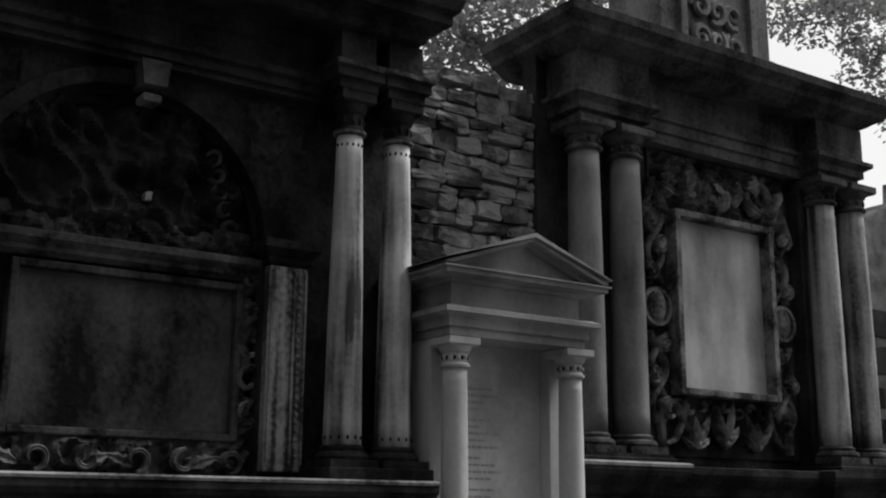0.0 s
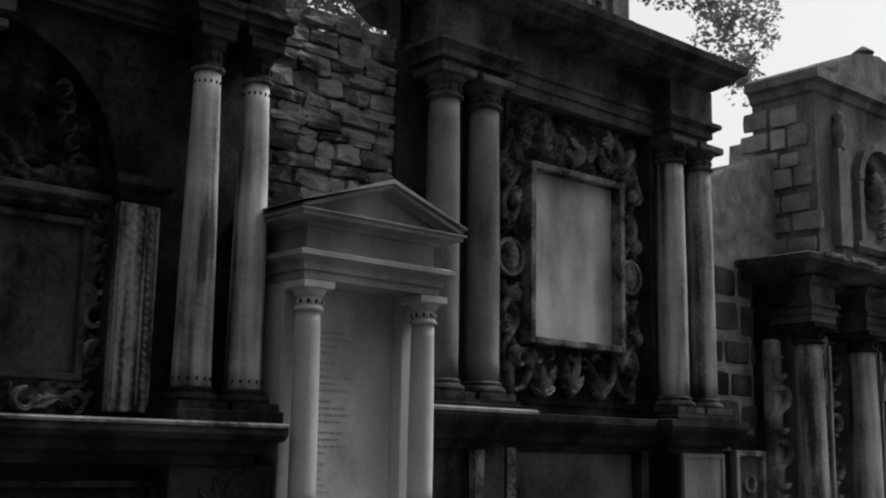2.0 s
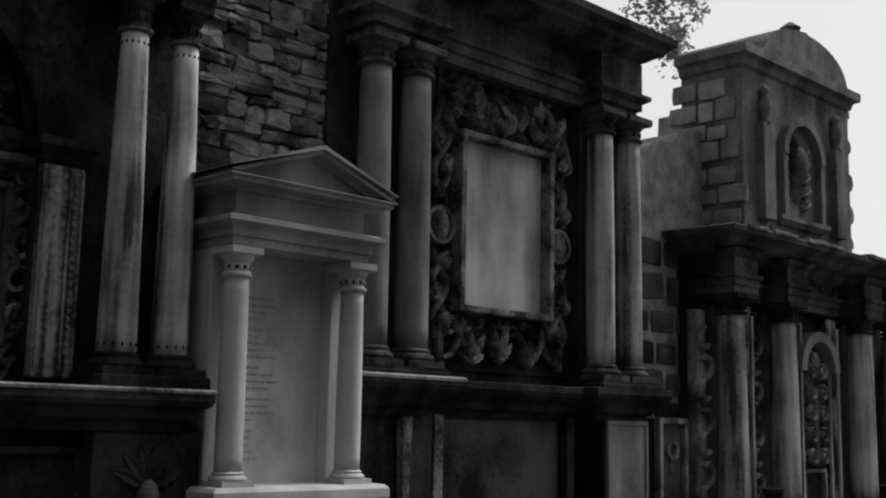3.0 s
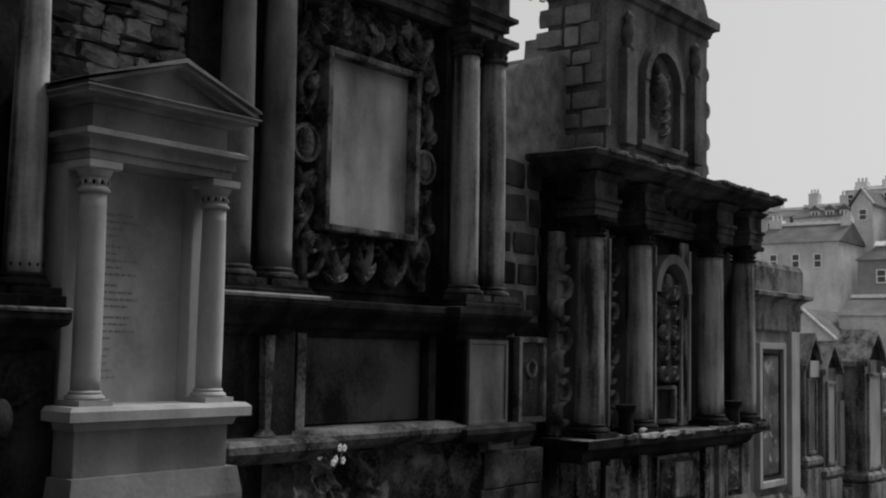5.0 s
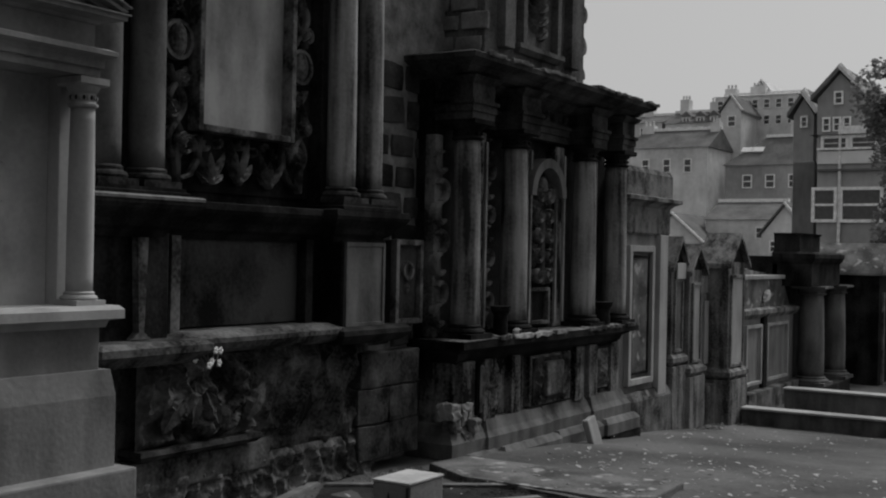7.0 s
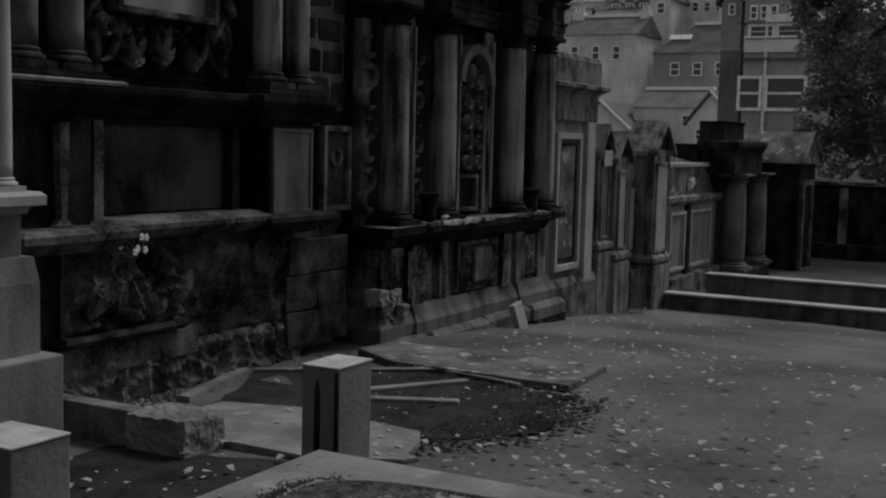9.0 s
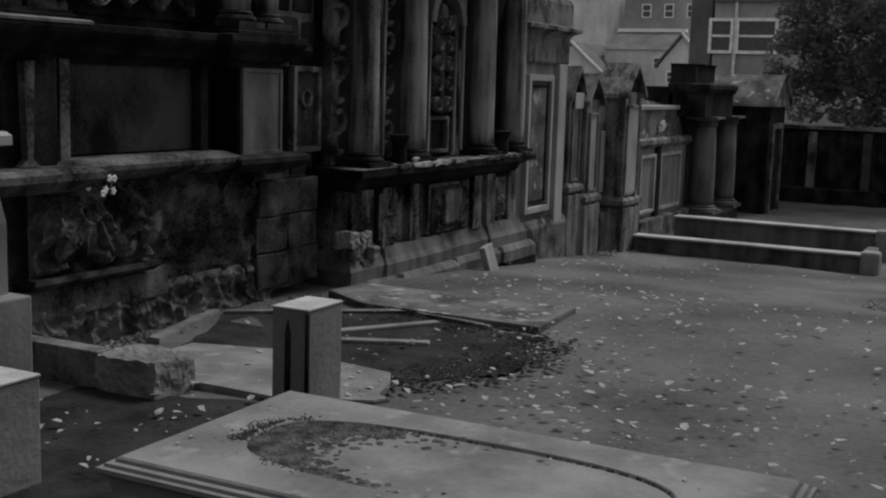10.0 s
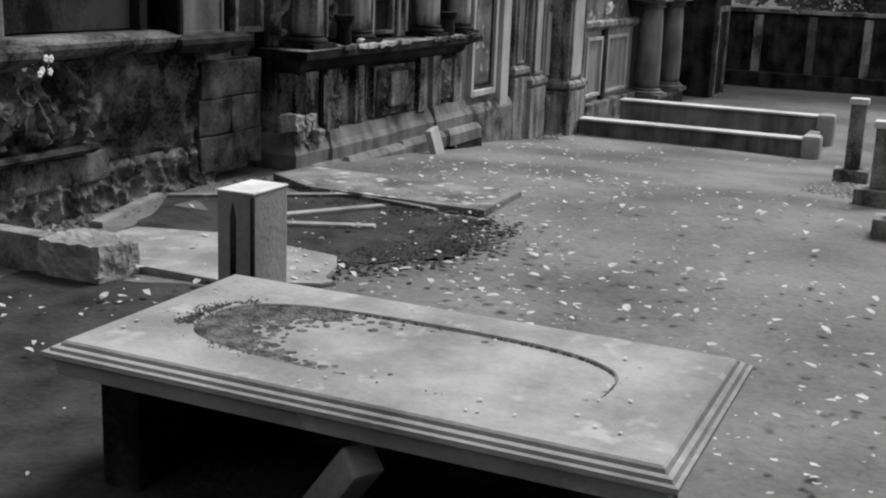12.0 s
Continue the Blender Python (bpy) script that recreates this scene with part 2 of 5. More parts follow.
def scroll(cx, cz, r, y, turns=1.4, start=0.0, hand=1, thick=0.02, bm=None):
    pts, rad = [], []
    n = int(18 * turns) + 4
    for i in range(n + 1):
        f = i / n
        a = radians(start) + hand * 2 * math.pi * turns * f
        rr = r * (1 - 0.82 * f)
        pts.append((cx + rr * math.cos(a), y - 0.012 * math.sin(f * 3.1), cz + rr * math.sin(a)))
        rad.append(thick * (0.55 + 0.6 * math.sin(math.pi * min(1, 0.15 + f))) + 0.002)
    return tube(pts, rad, 6, bm)


def leaf_relief(cx, cz, length, angle, width, y, rise=0.03, bm=None):
    """A carved leaf: a pointed, ribbed lens standing out of the stone."""
    out = bmesh.new()
    ca, sa = math.cos(radians(angle)), math.sin(radians(angle))
    n, rows = 8, []
    for i in range(n + 1):
        f = i / n
        w = width * math.sin(math.pi * f ** 0.8) * (1 + 0.18 * math.sin(f * 22)) + 0.002
        row = []
        for s, h in ((-1, 0), (-0.5, 0.75), (0, 0.45), (0.5, 0.75), (1, 0)):
            u, v = f * length, s * w
            row.append(out.verts.new((cx + u * ca - v * sa, y - rise * h * math.sin(math.pi * (0.1 + 0.85 * f)), cz + u * sa + v * ca)))
        rows.append(row)
    for a, b in zip(rows, rows[1:]):
        for k in range(4):
            out.faces.new((a[k], a[k + 1], b[k + 1], b[k]))
    return merge(bm, out)


def strand(points, width, rise, y, bm=None):
    """A flat carved band through points in x and z, with rounded front."""
    out = bmesh.new()
    rows = []
    n = len(points)
    for i, (x, z) in enumerate(points):
        ax, az = points[max(i - 1, 0)]
        bx, bz = points[min(i + 1, n - 1)]
        d = math.hypot(bx - ax, bz - az) or 1.0
        nx, nz = -(bz - az) / d, (bx - ax) / d
        w = width * (0.35 + 0.65 * math.sin(math.pi * (0.12 + 0.76 * i / (n - 1))))
        rows.append([out.verts.new((x + nx * w * s, y - rise * h, z + nz * w * s)) for s, h in ((-1, -1), (-1, 0.55), (-0.45, 1), (0.1, 0.72), (0.5, 1), (1, 0.5), (1, -1))])
    for a, b in zip(rows, rows[1:]):
        for k in range(6):
            out.faces.new((a[k], a[k + 1], b[k + 1], b[k]))
    out.faces.new(rows[0])
    out.faces.new(rows[-1])
    return merge(bm, out)


def c_scroll(cx, cz, r, start, sweep, width, y, rise=0.03, curl=0.5, bm=None):
    """A C-shaped strapwork band that tightens towards its end."""
    n = 16
    pts = []
    for i in range(n + 1):
        f = i / n
        a = radians(start + sweep * f)
        rr = r * (1 - curl * f)
        pts.append((cx + rr * math.cos(a), cz + rr * math.sin(a)))
    return strand(pts, width, rise, y, bm)


def relief(x0, x1, z0, z1, y, depth, freq, seed, step=0.016):
    """A weathered carved surface: swelling forms with sharp hollows between them."""
    nx, nz = max(4, int((x1 - x0) / step)), max(4, int((z1 - z0) / step))
    out = bmesh.new()
    grid = []
    for i in range(nx + 1):
        row = []
        for j in range(nz + 1):
            x, z = x0 + (x1 - x0) * i / nx, z0 + (z1 - z0) * j / nz
            v = Vector((x * freq + 0.35 * math.sin(z * freq * 1.3), z * freq + 0.35 * math.sin(x * freq * 1.1), seed))
            h = 1 - abs(noise.noise(v)) * 3.2
            h2 = 1 - abs(noise.noise(v * 2.3 + Vector((7, 3, 1)))) * 2.6
            edge = min(1.0, min(i, nx - i, j, nz - j) / 3)
            h = max(-0.25, 0.65 * h + 0.35 * h2) * edge
            row.append(out.verts.new((x, y - depth * h, z)))
        grid.append(row)
    for i in range(nx):
        for j in range(nz):
            out.faces.new((grid[i][j], grid[i + 1][j], grid[i + 1][j + 1], grid[i][j + 1]))
    return out


def relief_patch(x, y, rx, ry, z, seed):
    """A low heap of small chips lying on the ground."""
    rng = random.Random(seed)
    out = bmesh.new()
    for k in range(110):
        a, q = rng.uniform(0, 6.28), math.sqrt(rng.random())
        px, py, r = x + rx * q * math.cos(a), y + ry * q * math.sin(a), rng.uniform(0.012, 0.035)
        ring = [out.verts.new((px + r * math.cos(t) * rng.uniform(0.7, 1.1), py + r * math.sin(t), z)) for t in (0, 1.05, 2.1, 3.15, 4.2, 5.25)]
        top = out.verts.new((px, py, z + r * 0.8))
        for i in range(6):
            out.faces.new((ring[i], ring[(i + 1) % 6], top))
    return out


def ragged(outline, step, amount, seed):
    """An outline broken up into a ragged edge."""
    pts = []
    n = len(outline)
    for i in range(n):
        a, b = Vector(outline[i]), Vector(outline[(i + 1) % n])
        m = max(1, int((b - a).length / step))
        for k in range(m):
            q = a.lerp(b, k / m)
            w = noise.noise_vector(Vector((q.x * 2.3, q.y * 2.3, seed))) + 0.5 * noise.noise_vector(Vector((q.x * 7, q.y * 7, seed + 3)))
            pts.append((q.x + w.x * amount, q.y + w.y * amount))
    return pts


def oval(cx, cz, rx, rz, y, rise, bm=None):
    out = bmesh.new()
    bmesh.ops.create_uvsphere(out, u_segments=18, v_segments=10, radius=1)
    for v in out.verts:
        v.co = Vector((cx + v.co.x * rx, y + v.co.y * rise, cz + v.co.z * rz))
    return merge(bm, out)


def frame_bm(x0, x1, z0, z1, w, yf, yb, bevel=0.008):
    bm = box(x0 - w, x0, yf, yb, z0 - w, z1 + w, bevel)
    bm = box(x1, x1 + w, yf, yb, z0 - w, z1 + w, bevel, bm)
    bm = box(x0, x1, yf, yb, z1, z1 + w, bevel, bm)
    return box(x0, x1, yf, yb, z0 - w, z0, bevel, bm)


def ground_z(x, y=0.0):
    """Level near the wall tombs, then falling away along the wall."""
    f = min(max((x - 8.2) / 7.0, 0.0), 1.0)
    return -0.5 * (0.35 * f * f * (3 - 2 * f) + 0.65 * f)


# ---- ground ----
def build_ground():
    xs = [-900, -300, -100, -40, -15, -8] + [-5 + 0.25 * i for i in range(125)] + [28, 34, 50, 100, 300, 900, 2500]
    ys = [-900, -300, -80, -30, -12, -7] + [-5 + 0.25 * i for i in range(48)] + [8, 12, 30, 80, 300, 900]
    bm = bmesh.new()
    grid = []
    for x in xs:
        row = []
        for y in ys:
            z = ground_z(x, y) + 0.025 * noise.noise(Vector((x * 0.9, y * 0.9, 0))) + 0.012 * noise.noise(Vector((x * 3.1, y * 3.1, 4)))
            if x > 30:
                z = -0.5 - min(3.0, (x - 30) * 0.05)
            row.append(bm.verts.new((x, y, z - 0.015)))
        grid.append(row)
    for i in range(len(xs) - 1):
        for j in range(len(ys) - 1):
            bm.faces.new((grid[i][j], grid[i + 1][j], grid[i + 1][j + 1], grid[i][j + 1]))
    return solid("ground", bm, GROUND, "grey trodden earth with thin grass, sloping away along the wall", "ground", "structure", smooth=True)


ground = build_ground()


# ---- boundary wall ----
def build_wall():
    outline = [(-3, -0.9), (-3, 4.0), (2.6, 4.05), (3.4, 4.12), (3.6, 4.02), (3.95, 4.2), (4.3, 4.08), (4.8, 4.1), (7.4, 3.86), (7.62, 3.9), (7.7, 3.98), (8.0, 4.02), (8.06, 4.12), (8.42, 4.2), (8.44, 4.4), (10.4, 4.4), (10.45, 3.2), (12.0, 2.2), (14, 1.7), (17.6, 1.45), (24, 1.2), (24, -0.9)]
    wall = solid("wall_back", prism(outline, 5.3, 5.75), MORTAR, "old rubble stone boundary wall with lime mortar", "wall", "structure")
    return wall


wall_back = build_wall()
# Unseen walls added behind and to the left to block low skylight.
rear_block = solid("wall_rear", box(-9, 9, -9.4, -9, -0.9, 13.0, 0.02), BLOCK, "unseen plain dark wall added to cut low skylight", "wall", "structure")
side_block = solid("wall_side", box(-9.4, -9, -9.4, 6, -0.9, 9.0, 0.02), BLOCK, "unseen plain dark wall added to cut low skylight", "wall", "structure")


# ---- wall monument with the arched recess ----
def column(parent, cx, cy, z0, z1, r0, r1, material, cap_h, base_h, flutes=0, square=0.0, cap_material=None, depth=0.10, drilled=False, pierced=False):
    """A column: its base, tapering shaft with slight swelling, and moulded capital."""
    cm = cap_material or material
    h = z1 - z0
    b = r0 * 1.38
    bb = moulding(cx - b, cx + b, cy - b, cy + b, [(0, z0 - base_h), (0, z0 - base_h * 0.62)])
    bb = lathe(cx, cy, [(r0 * 1.34, z0 - base_h * 0.62), (r0 * 1.40, z0 - base_h * 0.48), (r0 * 1.32, z0 - base_h * 0.34), (r0 * 1.12, z0 - base_h * 0.25), (r0 * 1.16, z0 - base_h * 0.1), (r0 * 1.02, z0)], 28, bm=bb)
    part("base", bb, cm, parent)
    prof = []
    n = 14
    for i in range(n + 1):
        f = i / n
        r = r0 + (r1 - r0) * f + 0.035 * r0 * math.sin(math.pi * f)
        prof.append((r, z0 + h * f, 1.0 if 0.08 < f < 0.96 else 0.0))
    part("shaft", lathe(cx, cy, prof, 80 if flutes else 32, flutes, depth), material, parent, smooth=not flutes)
    # Holes are not cut: black beads paint the shade inside them.
    if drilled:
        for zz, rr in ((z0 + 0.035, r0), (z1 - 0.05, r1)):
            bm = None
            for k in range(14):
                a = 2 * math.pi * k / 14
                bm = oval(cx + rr * 1.0 * math.cos(a), zz, 0.006, 0.010, cy + rr * 1.0 * math.sin(a), 0.006, bm)
            tagged(part("drilled_band", bm, SOOT, parent, "ring of small dark drill holes"), kind="stuff")
    c = lathe(cx, cy, [(r1 * 1.02, z1), (r1 * 1.24, z1 + cap_h * 0.06), (r1 * 1.26, z1 + cap_h * 0.13), (r1 * 1.04, z1 + cap_h * 0.2), (r1 * 1.04, z1 + cap_h * 0.48), (r1 * 1.2, z1 + cap_h * 0.55), (r1 * 1.42, z1 + cap_h * 0.72)], 28)
    q = r1 * 1.5
    c = moulding(cx - q, cx + q, cy - q, cy + q, [(-0.012, z1 + cap_h * 0.72), (0, z1 + cap_h * 0.78), (0, z1 + cap_h)], c)
    for k in range(10):
        a = 2 * math.pi * k / 10
        c = oval(cx + r1 * 1.07 * math.cos(a), z1 + cap_h * 0.34, r1 * 0.14, cap_h * 0.09, cy + r1 * 1.07 * math.sin(a), r1 * 0.14, c)
    cap = part("capital", c, cm, parent)
    # Black beads between the bumps, again for shaded holes.
    if pierced:
        bm = None
        for k in range(10):
            a = 2 * math.pi * (k + 0.5) / 10
            bm = oval(cx + r1 * 1.05 * math.cos(a), z1 + cap_h * 0.34, r1 * 0.12, cap_h * 0.08, cy + r1 * 1.05 * math.sin(a), r1 * 0.1, bm)
        tagged(part("drilled_band", bm, SOOT, cap, "ring of dark drilled holes"), kind="stuff")


def monument_arched():
    m = thing("wall_monument", (1.75, 5.0, 0), "soot-blackened arched wall monument with paired fluted columns", "monument", "wall monuments")
    cx = 1.75
    part("backing", box(0.3, 3.06, 5.13, 5.32, -0.1, 4.25, 0.01), SOOT, m)
    # the arch wall stands proud of the recess
    ax, R, cz = 1.65, 0.70, 2.87
    bm = bmesh.new()
    top = [(ax + R * math.cos(radians(a)), cz + R * math.sin(radians(a))) for a in range(0, 181, 6)]
    fr = [bm.verts.new((x, 4.99, z)) for x, z in top]
    up = [bm.verts.new((x, 4.99, 3.68)) for x, z in top]
    bk = [bm.verts.new((x, 5.14, z)) for x, z in top]
    for i in range(len(top) - 1):
        bm.faces.new((fr[i], fr[i + 1], up[i + 1], up[i]))
        bm.faces.new((fr[i], fr[i + 1], bk[i + 1], bk[i]))
    part("spandrel", bm, SOOT, m)
    part("pier", box(ax + R, 3.04, 4.99, 5.13, 1.8, 3.68, 0.01), SOOT, m)
    part("pier", box(0.42, ax - R, 4.99, 5.13, 1.8, 3.68, 0.01), SOOT, m)
    part("archivolt", arch_band(ax, cz, R - 0.01, R + 0.06, 4.955, 4.995), SOOT, m)
    part("archivolt", arch_band(ax, cz, R - 0.035, R - 0.005, 5.02, 5.06), SOOT, m)
    part("spandrel_carving", relief(2.2, 2.6, 3.3, 3.66, 4.992, 0.035, 8.0, 4.0), SOOT, m)
    part("spandrel_carving", relief(0.85, 1.2, 3.34, 3.66, 4.992, 0.035, 8.0, 6.0), SOOT, m)
    # Keystone and drop are coloured paler for their highlights.
    part("keystone", prism([(1.66, 3.54), (1.77, 3.54), (1.785, 3.66), (1.645, 3.66)], 4.85, 5.0), SOOT_CARVED, m)
    part("keystone_drop", box(1.67, 1.76, 4.88, 4.99, 3.47, 3.51, 0.012), FRAME, m)
    # inscription panel, its sill and carved surround
    part("panel", box(1.24, 2.25, 5.09, 5.135, 2.0, 2.68, 0.006), DARKSLAB, m, "black stained blank inscription panel")
    part("panel_frame", frame_bm(1.24, 2.25, 2.0, 2.68, 0.035, 5.05, 5.135), SOOT_CARVED, m)
    part("shelf", moulding(1.1, 2.4, 5.06, 5.14, [(0, 2.73), (0.03, 2.75), (0.03, 2.77), (0.06, 2.80), (0.06, 2.83), (0, 2.85)]), SOOT_CARVED, m)
    carved = part("carved_band", relief(0.98, 2.42, 1.79, 1.985, 5.08, 0.05, 8.5, 1.0), SOOT_CARVED, m, "eroded carved foliage along the shelf")
    # Raised leaves and scrolls get lighter stone as painted highlights.
    for k in range(6):
        part("leaf", leaf_relief(1.05 + 0.25 * k, 1.84, 0.15, 20 + 140 * (k % 2), 0.035, 5.05, 0.04), FRAME, carved)
        part("scroll", c_scroll(1.14 + 0.22 * k, 1.87, 0.055, 90 + 180 * (k % 2), 300, 0.013, 5.03, 0.03, 0.5), FRAME, carved)
    part("carved_frieze", relief(1.02, 2.34, 2.84, 2.97, 5.08, 0.045, 10.0, 2.0), SOOT_CARVED, m)
    side = part("carved_strip", relief(2.265, 2.4, 1.98, 2.84, 5.08, 0.09, 9.0, 3.0), SOOT_CARVED, m)
    # Lighter scrolls again carry highlights in their colour.
    for k in range(5):
        part("scroll", c_scroll(2.33, 2.1 + 0.16 * k, 0.06, 90 * k, 260, 0.012, 5.06, 0.025), FRAME, side)
    tymp = part("tympanum_relief", relief(1.0, 2.3, 2.9, 3.52, 5.1, 0.11, 4.6, 9.0), SOOT, m, "weathered carved relief of foliage and shield")
    for k in range(5):
        part("scroll", c_scroll(2.17 - 0.025 * k, 2.96 + 0.085 * k, 0.042, 70 * k, 250, 0.007, 5.0, 0.025), SOOT_CARVED, tymp)
    part("chipped_stone", craggy(1.76, 1.8, 5.02, 5.06, 3.04, 3.08, 0.012, 5, 4), GREY, tymp, "pale fresh chip")
    for s in (1, -1):
        px = 1.65 + s * 0.81
        pil = part("pilaster", box(px - 0.1, px + 0.1, 4.93, 4.99, 1.83, 2.8, 0.008), FLAKED, m, "flaking grey pilaster with carved margins")
        for k in range(22):
            part("bead", oval(px + 0.062, 1.9 + 0.039 * k, 0.012, 0.012, 4.93, 0.01), FLAKED, pil)
        for q in (-0.085, 0.03, 0.09):
            part("fillet", box(px + q - 0.006, px + q + 0.006, 4.918, 4.931, 1.86, 2.78, 0.002), FLAKED, pil)
        part("pilaster_cap", moulding(px - 0.1, px + 0.1, 4.93, 4.99, [(0, 2.8), (0.015, 2.815), (0.015, 2.84), (0.05, 2.88), (0.05, 2.92), (0, 2.925)]), SOOT, m)
        for d in (0.955, 1.235):
            column(m, cx + s * d + 0.008, 4.82, 1.955, 3.47, 0.092, 0.064, SHAFT, 0.22, 0.11, cap_material=SOOT, drilled=True)
            x = cx + s * d
            part("frieze_block", moulding(x - 0.11, x + 0.11, 4.72, 5.0, [(0.0, 3.69), (0, 3.74), (0.025, 3.745), (0.025, 3.79), (0.04, 3.80), (0.04, 3.825), (-0.01, 3.83), (-0.01, 4.0)]), SOOT, m)
            # Pale ring painted for the lit necking of the capital.
            part("neck_ring", lathe(x + 0.008, 4.82, [(0.066, 3.472), (0.083, 3.48), (0.083, 3.492), (0.066, 3.5)], 24), FRAME, m)
            # Rough edge in paler stone, for the bright line of the moulding.
            part("worn_edge", craggy(x - 0.15, x + 0.13, 4.675, 4.72, 3.795, 3.825, 0.012, s * d * 7 + 20, 5), SOOT_CARVED, m)
            part("plinth_block", box(x - 0.145, x + 0.145, 4.66, 4.99, 1.79, 1.85, 0.008), SOOT, m)
    part("ledge", moulding(0.48, 3.02, 4.6, 5.2, [(-0.06, 1.6), (-0.04, 1.64), (0.0, 1.66), (0.02, 1.70), (0.05, 1.715), (0.06, 1.74), (0.06, 1.785), (0.045, 1.79)]), SOOT, m, "projecting moulded ledge with pale lit edge")
    # Pale strip paints the highlight along the ledge top.
    part("worn_edge", moulding(0.48, 3.02, 4.6, 5.0, [(0.064, 1.772), (0.066, 1.784), (0.05, 1.793)]), GREY, m, "pale top edge painted for the light it catches")
    part("entablature", moulding(0.46, 3.04, 4.92, 5.2, [(0, 3.66), (0, 3.69), (0.02, 3.695), (0.02, 3.74), (0.045, 3.75), (0.045, 3.785), (0, 3.79), (0, 3.9), (0.03, 3.92), (0.03, 4.0)]), SOOT, m)
    part("cornice", moulding(0.5, 3.05, 4.7, 5.4, [(0, 4.0), (0.02, 4.01), (0.03, 4.05), (0.1, 4.09), (0.12, 4.10), (0.12, 4.15), (0.15, 4.17), (0.17, 4.23), (0.17, 4.25)]), SOOT, m)
    part("attic", moulding(0.9, 2.6, 4.85, 5.4, [(0, 4.25), (0, 5.1), (0.06, 5.15), (0.06, 5.25)]), SOOT, m)
    # base below the ledge
    part("dado", box(0.5, 3.0, 4.8, 5.2, 0.0, 1.62, 0.012), SOOT, m)
    for s in (1, -1):
        x = cx + s * 1.08
        ped = part("pedestal", box(x - 0.28, x + 0.27, 4.68, 4.82, 0.1, 1.6, 0.01), SOOT, m)
        for k in range(6):
            part("leaf", leaf_relief(x, 1.36, 0.2, 20 + 28 * k, 0.05, 4.68, 0.03), SOOT, ped)
        part("boss", oval(x, 1.3, 0.06, 0.09, 4.68, 0.05), SOOT_CARVED, ped)
    for k in range(2):
        part("dado_panel", frame_bm(0.95 + 0.85 * k, 1.68 + 0.85 * k, 0.5, 1.5, 0.03, 4.77, 4.81), SOOT_CARVED, m)
    # scroll volute beside the columns
    part("volute", c_scroll(3.12, 3.08, 0.11, 200, 330, 0.04, 5.22, 0.06, 0.55), SOOT_CARVED, m)
    part("volute", strand([(3.02, 3.3), (3.05, 3.15), (3.1, 2.95), (3.2, 2.8), (3.2, 2.66), (3.1, 2.6)], 0.06, 0.06, 5.24), SOOT_CARVED, m)
    settle(m)
    return m


monument_arched()


# ---- pale headstone with two columns and a pediment ----
def pediment_stone():
    m = thing("pedimented_headstone", (3.6, 4.8, 0), "pale sandstone headstone with pediment and two columns", "headstone", "wall monuments")
    cx = 3.58
    part("slab", box(3.13, 4.02, 4.84, 5.3, 1.28, 2.52, 0.008), PALE, m)
    for x0, x1 in ((3.13, 3.265), (3.875, 4.02)):
        part("jamb", box(x0, x1, 4.70, 4.842, 1.3, 2.5, 0.006), PALE, m)
    panel = part("inscription_panel", box(3.267, 3.873, 4.775, 4.842, 1.33, 2.49, 0.004), PALE_PANEL, m, "pale slab with faded engraved lettering")
    rng = random.Random(5)
    z = 2.26
    for k in range(22):
        if k in (4, 9, 13, 17):
            z -= 0.02
        x = 3.345
        end = 3.345 + rng.uniform(0.14, 0.26) * (0.6 if k > 15 else 1)
        bm = None
        while x < end:
            w = rng.uniform(0.02, 0.06)
            bm = box(x, min(x + w, end), 4.772, 4.777, z, z + 0.011, 0.0, bm)
            x += w + 0.012
        part("text_line", bm, INK, panel)
        z -= 0.034
    for x in (3.205, 3.935):
        column(m, x, 4.6, 1.42, 2.33, 0.066, 0.06, PALE, 0.15, 0.07, pierced=True)
    arch = [(0, 2.485), (0, 2.525), (0.016, 2.528), (0.016, 2.565), (0.024, 2.575), (0.062, 2.59), (0.062, 2.612), (0.03, 2.625)]
    part("architrave", moulding(3.12, 3.97, 4.52, 5.3, arch), PALE_DULL, m)
    part("frieze", moulding(3.14, 3.95, 4.54, 5.3, [(0, 2.625), (0, 2.742)]), PALE_DULL, m)
    part("cornice", moulding(3.15, 3.94, 4.54, 5.3, [(0, 2.742), (0.02, 2.746), (0.03, 2.762), (0.115, 2.772), (0.115, 2.79), (0.13, 2.797), (0.13, 2.804)]), PALE_DULL, m)
    part("tympanum", prism([(3.1, 2.805), (4.0, 2.805), (cx - 0.02, 2.965)], 4.5, 5.28), PALE_DULL, m)
    # two raking mouldings on each slope, the upper one standing farther out
    ax, az = cx - 0.02, 3.0
    for ex_ in (3.02, 4.06):
        run = math.hypot(ax - ex_, az - 2.817)
        ux, uz = (ax - ex_) / run, (az - 2.817) / run
        for lo, hi, yy in ((0.0, 0.022, 4.40), (-0.02, 0.0, 4.42), (-0.036, -0.02, 4.47), (-0.05, -0.036, 4.52)):
            cut = [(ex_ + ux * q, 2.817 + uz * q) for q in (0.0 - hi * 0.3, run)]
            line = [(cut[0][0], cut[0][1] + hi), (ax, az + hi), (ax, az + lo), (cut[0][0] - (lo * 2.2 if ux > 0 else -lo * 2.2), cut[0][1] + min(lo + 0.02, hi - 0.004))]
            part("raking_cornice", prism(line, yy, 5.29), PALE_DULL, m)
    part("plinth", moulding(3.1, 4.04, 4.52, 5.3, [(0, 1.24), (0.01, 1.275), (0.065, 1.285), (0.065, 1.33), (0.045, 1.35)]), PALE, m)
    part("die", box(3.11, 4.01, 4.53, 5.3, 0.98, 1.245, 0.006), PALE_BASE, m)
